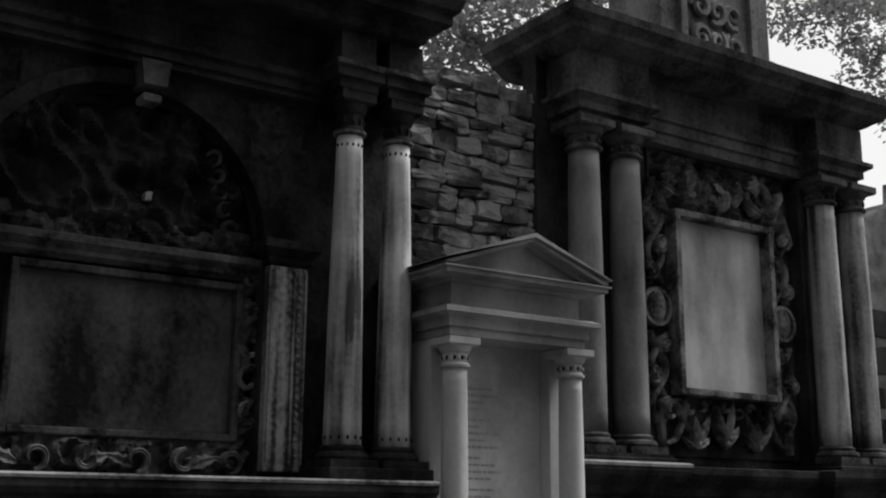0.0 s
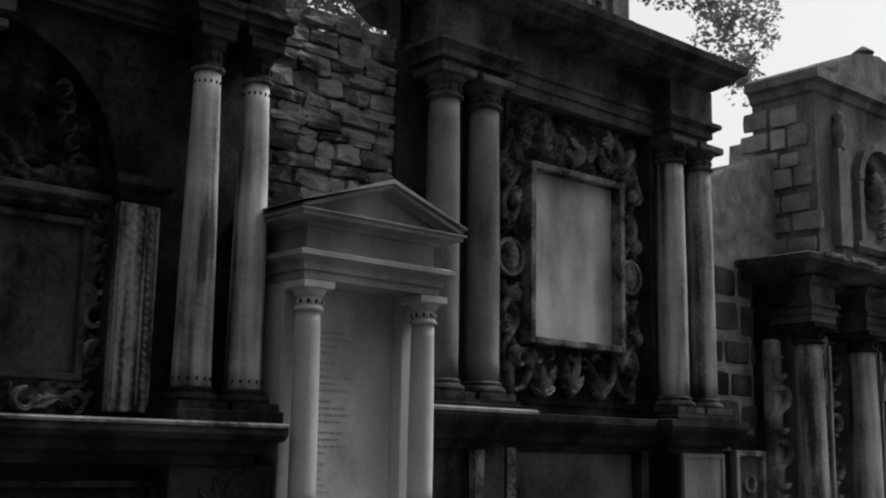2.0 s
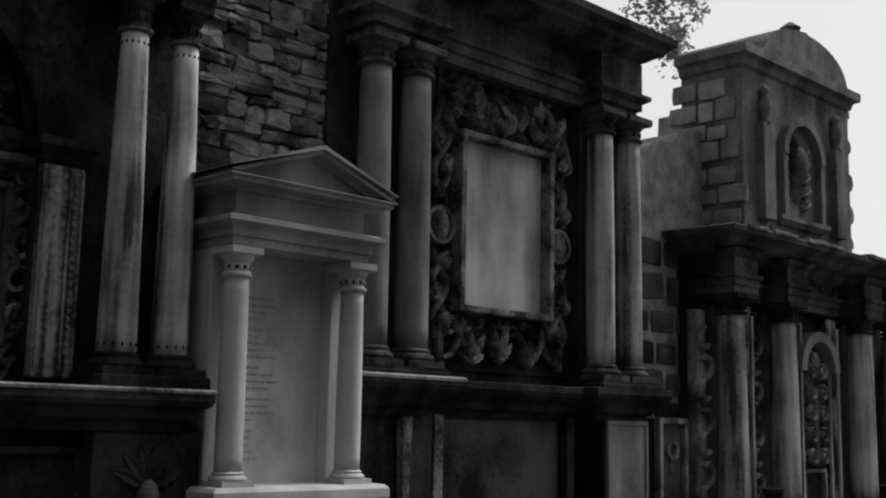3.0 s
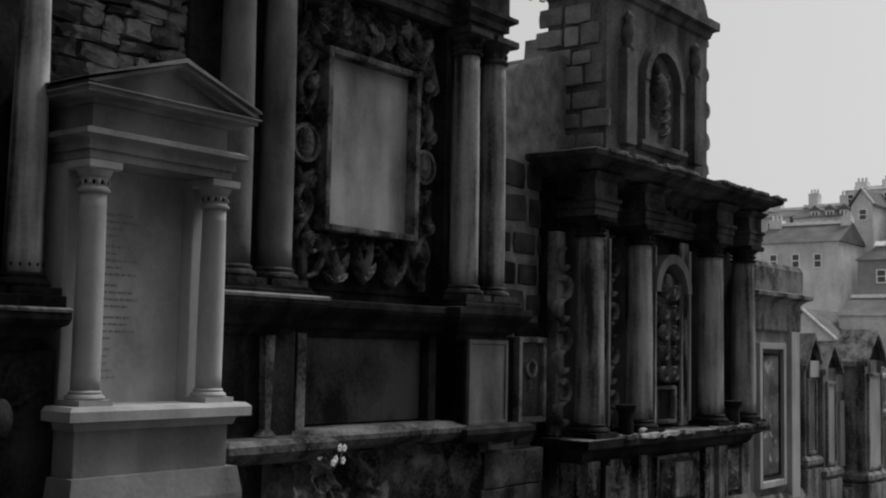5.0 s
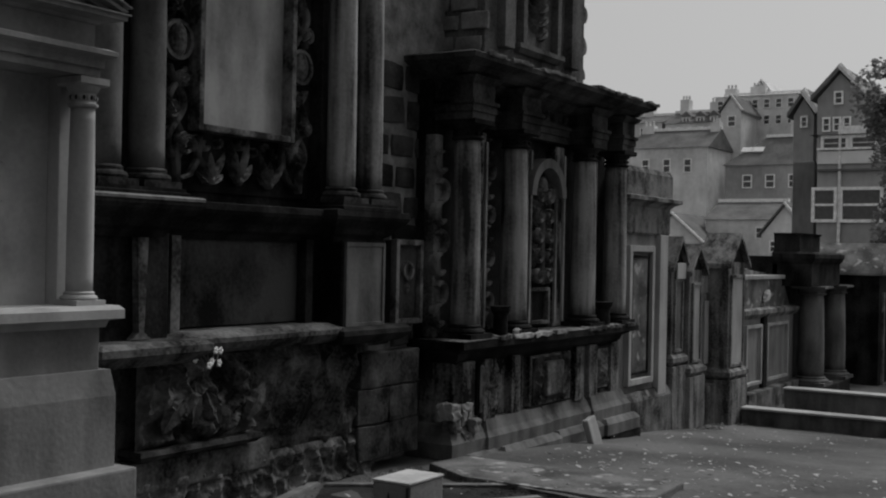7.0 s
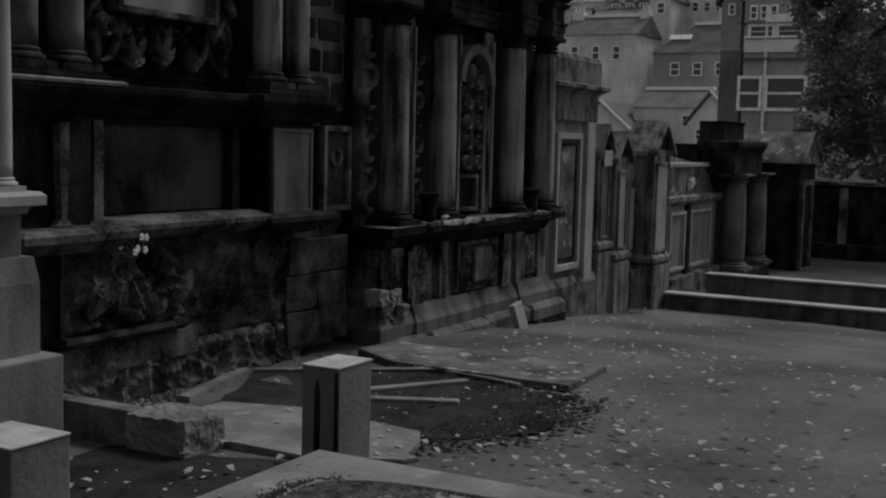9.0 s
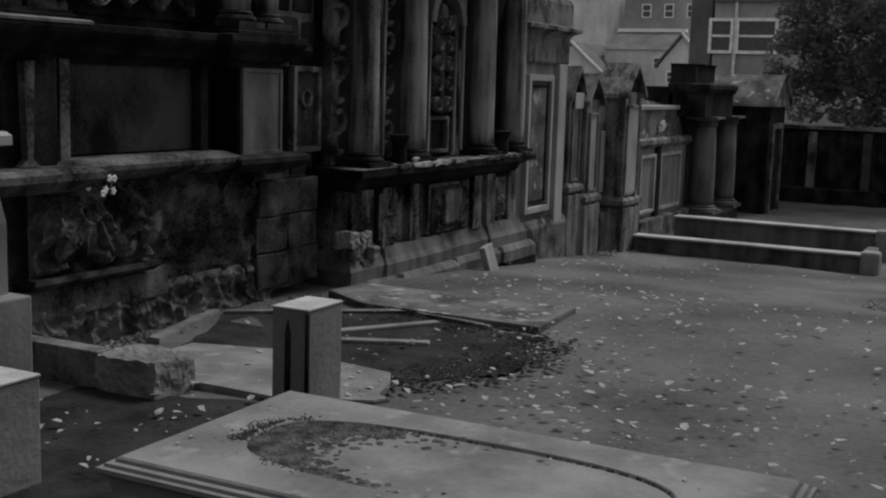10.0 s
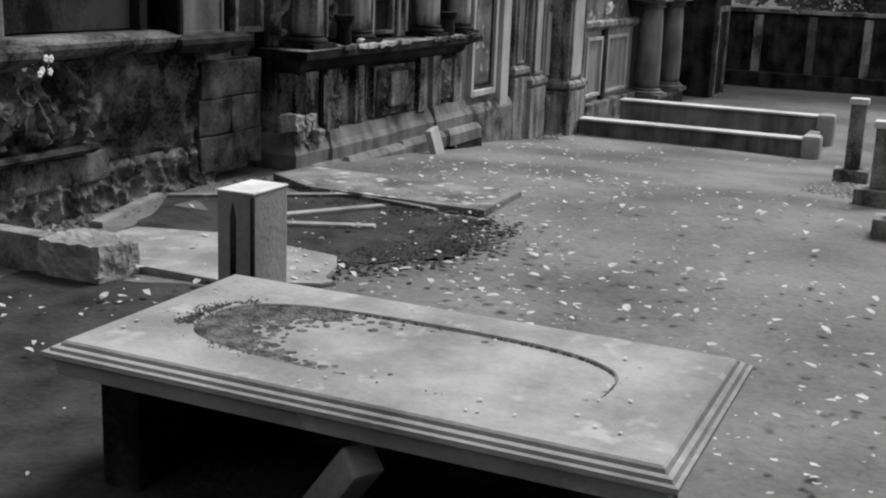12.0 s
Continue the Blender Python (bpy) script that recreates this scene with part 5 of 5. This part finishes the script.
# ---- trees ----
def tree(at, height, radius, limbs, clumps, leaves, size, label, seed, leaf_mat=LEAF):
    rng = random.Random(seed)
    m = thing("tree", at, label, "tree")
    x, y, z = at
    bm = tube([(x, y, z - 0.3), (x + 0.05, y, z + height * 0.3), (x - 0.1, y + 0.1, z + height * 0.6), (x, y, z + height)], [radius, radius * 0.8, radius * 0.55, radius * 0.2], 10)
    for c in limbs:
        s = Vector((x, y, z + height * rng.uniform(0.7, 0.9)))
        e = Vector(c)
        mid = (s + e) / 2 + Vector((0, 0, 0.5))
        bm = tube([s, mid, e], [radius * 0.4, radius * 0.22, 0.02], 7, bm)
    part("trunk", bm, BARK, m, smooth=True)
    verts, faces = [], []
    for cx, cy, cz, rx, rz, n in clumps:
        for k in range(int(n * 1.7)):
            u = Vector((rng.gauss(0, 1), rng.gauss(0, 1), rng.gauss(0, 1))).normalized() * rng.random() ** 0.45
            # small sprays of leaves with gaps between
            g = noise.noise(Vector((cx + u.x * rx, cy + u.y * rx, cz + u.z * rz)) * (1.4 / max(0.5, size * 8)))
            if g < -0.08:
                continue
            p = Vector((cx + u.x * rx, cy + u.y * rx, cz + u.z * rz))
            d = Vector((rng.gauss(0, 1), rng.gauss(0, 1), rng.gauss(0, 0.6))).normalized()
            w = d.cross(Vector((rng.gauss(0, 1), rng.gauss(0, 1), rng.gauss(0, 1)))).normalized()
            s = size * rng.uniform(0.6, 1.3)
            i = len(verts)
            verts += [p - d * s, p + w * s * 0.5, p + d * s, p - w * s * 0.5]
            faces.append((i, i + 1, i + 2, i + 3))
    me = bpy.data.meshes.new("crown")
    me.from_pydata([tuple(v) for v in verts], [], faces)
    me.materials.append(leaf_mat)
    ob = new("crown", me)
    ob.parent = m
    ob["kind"] = "stuff"
    settle(m)


tree((10.5, 11.5, -0.5), 10.0, 0.35, [(8.6, 10.4, 9.6), (12.5, 10.6, 10.8), (14.8, 10.3, 10.4), (9, 11, 11)],
     [(7.2, 10.0, 6.9, 0.9, 0.7, 2200), (8.5, 10.0, 8.3, 1.2, 0.8, 2600), (9.5, 10.3, 9.4, 2.2, 1.2, 5000), (13.6, 10.0, 9.2, 1.3, 0.7, 2200), (14.9, 10.0, 8.5, 0.75, 0.8, 1100), (15.1, 10.0, 7.6, 0.35, 0.45, 260), (12, 11, 11.5, 3.5, 1.5, 8000), (15.5, 10.2, 10.0, 1.2, 0.9, 2000)],
     0, 0.058, "tall leafy tree behind the boundary wall", 31)
tree((27.5, 2.0, -0.7), 7.0, 0.3, [(26, 4, 4), (26, 0, 4), (29, 2, 6)],
     [(26.3, 3.6, 3.2, 1.5, 1.9, 6000), (26.4, 4.6, 4.4, 1.0, 1.6, 3500), (26.5, 1.2, 3.2, 2.2, 2.4, 9000), (26.4, 5.25, 5.2, 0.75, 0.9, 1700), (27, 2.4, 6.0, 2.2, 2.0, 7000), (26.5, -1.5, 3.6, 2.2, 2.4, 6000), (26.4, 2.8, 1.7, 1.4, 1.3, 6000), (26.4, 0.4, 1.6, 1.5, 1.3, 6000), (26.3, 4.6, 2.2, 0.9, 1.2, 3000), (26.4, -2.2, 1.6, 1.5, 1.3, 4000)],
     0, 0.075, "dense dark leafy tree beyond the end wall", 41)


# ---- houses on the rise beyond ----
def house(name, x, y0, y1, z0, ze, zr, depth, wall_mat, roof_mat, windows, label, chimneys=(), gable=False, band=True, hip=0.0):
    m = thing(name, (x, (y0 + y1) / 2, z0), label, "house", "houses beyond")
    part("wall", box(x, x + depth, y0, y1, z0, ze), wall_mat, m)
    ov = 0.25
    if gable:
        cy = (y0 + y1) / 2
        bm = bmesh.new()
        f = [bm.verts.new(c) for c in ((x, y0, ze), (x, y1, ze), (x, cy, zr))]
        g = [bm.verts.new(c) for c in ((x + depth, y0, ze), (x + depth, y1, ze), (x + depth, cy, zr))]
        bm.faces.new(f), bm.faces.new(g)
        for i in range(3):
            bm.faces.new((f[i], f[(i + 1) % 3], g[(i + 1) % 3], g[i]))
        part("gable", bm, wall_mat, m)
        for ya in (y0 - ov, y1 + ov):
            bm = bmesh.new()
            q = [bm.verts.new(c) for c in ((x - ov, ya, ze - 0.1), (x - ov, cy, zr + 0.1), (x + depth, cy, zr + 0.1), (x + depth, ya, ze - 0.1), (x - ov, ya, ze + 0.12), (x - ov, cy, zr + 0.35), (x + depth, cy, zr + 0.35), (x + depth, ya, ze + 0.12))]
            for idx in ((0, 1, 2, 3), (4, 5, 6, 7), (0, 1, 5, 4), (2, 3, 7, 6), (1, 2, 6, 5), (0, 3, 7, 4)):
                bm.faces.new([q[i] for i in idx])
            part("roof", bm, roof_mat, m)
        part("verge", tube([(x - ov - 0.05, y0 - ov, ze + 0.1), (x - ov - 0.05, cy, zr + 0.3)], [0.14, 0.14], 6), LEADED, m)
    else:
        bm = bmesh.new()
        a = [bm.verts.new(c) for c in ((x - ov, y0 - ov, ze), (x + depth / 2, y0 - ov, zr), (x + depth + ov, y0 - ov, ze))]
        b = [bm.verts.new(c) for c in ((x - ov, y1 + ov, ze), (x + depth / 2, y1 + ov - hip, zr), (x + depth + ov, y1 + ov, ze))]
        bm.faces.new(a), bm.faces.new(b)
        for i in range(3):
            bm.faces.new((a[i], a[(i + 1) % 3], b[(i + 1) % 3], b[i]))
        part("roof", bm, roof_mat, m)
        if band:
            # White ridge box paints the sunlit line along the coping.
            part("ridge", box(x + depth / 2 - 0.3, x + depth / 2 + 0.3, y0 - ov, y1 + ov - hip, zr - 0.05, zr + 0.3), WHITE, m)
    for wy, wz, ww, wh in windows:
        wn_ = part("window", frame_bm(wy - ww / 2, wy + ww / 2, wz - wh / 2, wz + wh / 2, min(max(ww * 0.16, 0.07), 0.12), 0, 0.2, 0.0), WHITE, m)
        for v in wn_.data.vertices:
            v.co = Vector((x - 0.12 + v.co.y, v.co.x, v.co.z))
        part("pane", box(x - 0.02, x + 0.02, wy - ww / 2, wy + ww / 2, wz - wh / 2, wz + wh / 2), PANE, wn_)
        part("glazing_bar", box(x - 0.06, x - 0.021, wy - ww / 2, wy + ww / 2, wz - 0.04 * wh, wz + 0.04 * wh), WHITE, wn_)
    for cy, cw, ch in chimneys:
        ch_ = part("chimney", box(x + depth / 2 - 0.7, x + depth / 2 + 0.7, cy - cw / 2, cy + cw / 2, zr - 1.2, zr + ch), wall_mat, m)
        for k in range(3):
            px = cy - cw / 2 + cw * (k + 0.5) / 3
            part("chimney_pot", lathe(x + depth / 2, px, [(0.16, zr + ch), (0.13, zr + ch + 0.6)], 8), HARL, ch_)
    settle(m)


K = 2.2


def far_house(name, y0, y1, z0, ze, zr, windows, label, wall_mat=HARL, roof_mat=SLATE, chimneys=(), x=60.0, depth=9.0, gable=False, hip=0.0, dormers=()):
    k = K * x / 60.0
    ya, yb = sorted((y0 * k, y1 * k))
    zz = [1.65 + (z - 1.65) * k for z in (z0, ze, zr)]
    ws = [(wy * k, 1.65 + (wz - 1.65) * k, ww * k, wh * k) for wy, wz, ww, wh in windows]
    house(name, x * K, ya, yb, zz[0], zz[1], zz[2], depth, wall_mat, roof_mat, ws, label, [(cy * k, cw * k, ch * k) for cy, cw, ch in chimneys], gable, hip=hip * k)
    m = [o for o in bpy.data.objects if o.name.split(".")[0] == name and o.parent is None][-1]
    for dy, dz, dw, dh in dormers:
        y, z, w, h = dy * k, 1.65 + (dz - 1.65) * k, dw * k, dh * k
        xf = x * K + 0.6
        d = part("dormer", box(xf, xf + 3.0, y - w / 2, y + w / 2, z - h / 2, z + h / 2), wall_mat, m)
        part("pane", box(xf - 0.05, xf + 0.01, y - w * 0.28, y + w * 0.28, z - h * 0.42, z + h * 0.3), PANE, d)
        for q in (-0.36, 0.0, 0.36):
            part("window_bar", box(xf - 0.12, xf - 0.03, y + w * (q - 0.06), y + w * (q + 0.06), z - h * 0.45, z + h * 0.36), WHITE, d)
        part("dormer_roof", prism([(-w * 0.62, 0), (w * 0.62, 0), (0, h * 0.45)], 0, 3.2), SLATE, d).data.transform(Matrix.Translation((xf - 0.2, y, z + h / 2)) @ Matrix.Rotation(-math.pi / 2, 4, "Z"))
    settle(m)


far_house("terrace_house", 21.0, 25.4, -1.0, 7.6, 8.75, [(24.5, 6.62, 0.34, 0.66), (23.27, 6.62, 0.34, 0.66), (22.08, 6.6, 0.34, 0.66), (24.5, 5.3, 0.34, 0.66), (23.27, 5.3, 0.34, 0.66)], "pale harled terrace house with slate roof and white windows", chimneys=((25.1, 0.7, 0.3), (21.2, 0.5, 0.35)), dormers=())
far_house("terrace_house", 15.2, 20.0, -1.0, 6.55, 8.2, [(18.8, 5.7, 0.4, 0.6), (17.6, 5.7, 0.4, 0.6), (16.4, 5.7, 0.4, 0.6)], "grey house with broad dark slate roof and skylights", HARL_DARK, SLATE, x=59.0, hip=1.7)
far_house("tenement", 16.3, 20.6, -1.0, 10.2, 10.5, [(16.6 + 0.62 * i, z, 0.26, 0.42) for i in range(7) for z in (9.75, 8.9)], "pale flat-topped building on the skyline", HARL, HARL, x=75.0 * 0.9, chimneys=((20.3, 0.6, 0.35), (18.8, 0.8, 0.4)))
far_house("tenement", 20.4, 23.4, -1.0, 8.9, 9.7, [(20.8 + 0.6 * i, 8.45, 0.24, 0.42) for i in range(5)], "old pale tenement with chimneys and dormers on the skyline", HARL, SLATE, x=66.0, chimneys=((22.9, 0.5, 0.7), (21.2, 0.5, 0.5)), dormers=((20.75, 9.0, 0.5, 0.6), (21.5, 9.0, 0.5, 0.6), (22.3, 9.0, 0.5, 0.6)))
far_house("tenement", 23.6, 28.0, -1.0, 9.0, 9.6, [(24.0 + 0.7 * i, 8.5, 0.24, 0.42) for i in range(6)], "old pale tenement behind the terrace", HARL, SLATE, x=66.0, chimneys=((25.0, 0.5, 0.3),))
far_house("tenement", 17.6, 18.7, -1.0, 10.2, 10.9, [(18.1, 9.6, 0.3, 0.5)], "pale tower block corner on the skyline", HARL, HARL, x=70.0, gable=True)
far_house("tenement", 19.2, 20.3, -1.0, 9.4, 10.2, [(19.7, 8.9, 0.35, 0.5)], "pale gabled tenement on the skyline", HARL, SLATE, x=64.0, gable=True)
far_house("tenement", 15.2, 16.6, -1.0, 9.2, 10.3, [(15.9, 8.7, 0.35, 0.5)], "pale gabled tenement beside the sandstone house", HARL, SLATE, x=64.0, gable=True)
far_house("low_house", 17.4, 21.0, -1.5, 3.7, 4.75, [(18.0, 3.0, 0.5, 0.5)], "low house with pale ridge and slate roof", HARL, SLATE, x=50.0)
far_house("low_house", 15.6, 18.0, -1.5, 2.9, 4.4, [(17.2, 2.3, 0.6, 0.5)], "low gabled house with white verge", HARL, SLATE, x=46.0, gable=True)
far_house("low_house", 21.2, 24.6, -1.5, 2.4, 3.9, [], "low pale gabled outbuilding", HARL, SLATE, x=48.0, gable=True)
def skylights():
    k = K * 59.0 / 60.0
    for y in (19.1, 18.55):
        q = solid("skylight", box(-0.45, 0.45, -0.7, 0.7, -0.06, 0.06, 0.02), LEADED, "pale skylight on the slate roof", "window")
        q.matrix_world = pose(59.0 * K + 2.0, y * k, 1.65 + (7.45 - 1.65) * k, 0, -39, 0)


skylights()
house("sandstone_house", 45.0, 4.5, 11.4, -2.0, 6.4, 6.9, 9.0, HARL_DARK, SLATE,
      [(11.1, 3.75, 0.72, 1.1), (9.75, 3.75, 1.35, 1.1), (10.75, 6.08, 0.8, 0.36), (9.7, 6.08, 0.8, 0.36), (7.4, 3.75, 1.2, 1.1), (11.0, 0.9, 0.8, 1.0), (9.6, 0.9, 1.0, 1.0)],
      "dark sandstone house with white-framed windows and drainpipe")
sandstone = bpy.data.objects["sandstone_house"]
for z0, z1, mat_, out_ in ((5.3, 5.82, HARL, 0.12), (5.82, 5.9, WHITE, 0.2), (5.02, 5.1, SLATE, 0.18)):
    part("fascia_band", box(45.0 - out_, 45.02, 6.0, 11.38, z0, z1), mat_, sandstone)
settle(sandstone)
part("drainpipe", tube([(44.9, 10.55, -1), (44.9, 10.55, 7)], [0.06, 0.06], 8), LEADED, bpy.data.objects["sandstone_house"]).matrix_parent_inverse = Matrix.Translation(-bpy.data.objects["sandstone_house"].location)
solid("boundary_wall", box(46.0, 50.0, 11.75, 12.6, -2.0, 5.5, 0.05), WALL_END, "tall dark stone wall end beside the sandstone house", "wall")
house("sandstone_house", 52.0, 11.28, 13.22, -2.0, 8.75, 9.85, 8.0, HARL_DARK, SLATE, [(12.8, 7.6, 0.22, 0.5), (12.35, 7.6, 0.22, 0.5), (11.93, 7.6, 0.22, 0.5), (12.3, 8.75, 0.26, 0.45)], "dark gabled sandstone house with narrow windows", gable=True)
house("sandstone_house", 54.0, 13.88, 14.8, -2.0, 8.3, 9.1, 6.0, HARL_DARK, SLATE, [(14.3, 8.0, 0.2, 0.4)], "small dark gabled house end on the rise", gable=True)


# ---- stones of the walls ----
def block_meshes(count, seed, jag=1.0):
    """Squared stones with softened, slightly uneven faces."""
    rng = random.Random(seed)
    out = []
    for k in range(count):
        bm = bmesh.new()
        rings = []
        for y, q in ((0.5, 0.5), (-0.15, 0.5), (-0.42, 0.47), (-0.5, 0.42)):
            ring = []
            for sx, sz in ((-1, -1), (0, -1), (1, -1), (1, 0), (1, 1), (0, 1), (-1, 1), (-1, 0)):
                j = 0.94 if sx and sz else 1.0
                ring.append(bm.verts.new((sx * q * j + rng.uniform(-0.02, 0.02) * jag, y + rng.uniform(-0.04, 0.04) * jag, sz * q * j + rng.uniform(-0.03, 0.03) * jag)))
            rings.append(ring)
        for a, b in zip(rings, rings[1:]):
            for i in range(8):
                bm.faces.new((a[i], a[(i + 1) % 8], b[(i + 1) % 8], b[i]))
        c = bm.verts.new((0, -0.55, 0))
        for i in range(8):
            bm.faces.new((rings[-1][i], rings[-1][(i + 1) % 8], c))
        out.append(mesh_of("stone", bm))
    return out


def lay_stones(parent, meshes, material, x0, x1, z0, z1, y, h0, h1, w0, w1, depth, seed, top=None, along="x", gap=0.012, tilt=0.12):
    rng = random.Random(seed)
    for me in meshes:
        if not me.materials:
            me.materials.append(material)
    z = z0
    while z < z1:
        h = rng.uniform(h0, h1)
        x = x0 - rng.uniform(0, w0)
        while x < x1:
            w = rng.uniform(w0, w1)
            hh = h * rng.uniform(0.75, 1.05)
            cx, cz = x + w / 2, z + h / 2 + rng.uniform(-0.015, 0.015)
            if cx > x0 and cx < x1 and (top is None or cz + hh / 2 < top(cx)):
                ob = new("stone", rng.choice(meshes))
                ob.parent = parent
                d = depth * rng.uniform(0.7, 1.3)
                if along == "x":
                    ob.matrix_basis = Matrix.LocRotScale((cx, y, cz), Euler((0, rng.uniform(-0.5, 0.5) * tilt, 0)), (w - gap, d, hh - gap))
                else:
                    ob.matrix_basis = Matrix.LocRotScale((y, cx, cz), Euler((0, 0, -math.pi / 2)), (w - gap, d, hh - gap))
            x += w
        z += h


rub = block_meshes(16, 51, 3.6)
blk = block_meshes(8, 52)
ash = block_meshes(8, 53)
lay_stones(wall_back, rub, RUBBLE, 3.0, 4.4, 2.4, 4.15, 5.28, 0.05, 0.125, 0.08, 0.28, 0.085, 61, gap=-0.002, tilt=0.16)
lay_stones(wall_back, blk, BLOCK, 7.15, 8.42, 0.1, 3.1, 5.3, 0.2, 0.3, 0.24, 0.46, 0.035, 62, gap=0.035)
attic_side = bpy.data.objects["attic"]
lay_stones(attic_side, ash, ASHLAR, 4.96, 5.5, 3.34, 4.5, 8.42, 0.15, 0.22, 0.16, 0.3, 0.04, 63, along="y", gap=0.02)
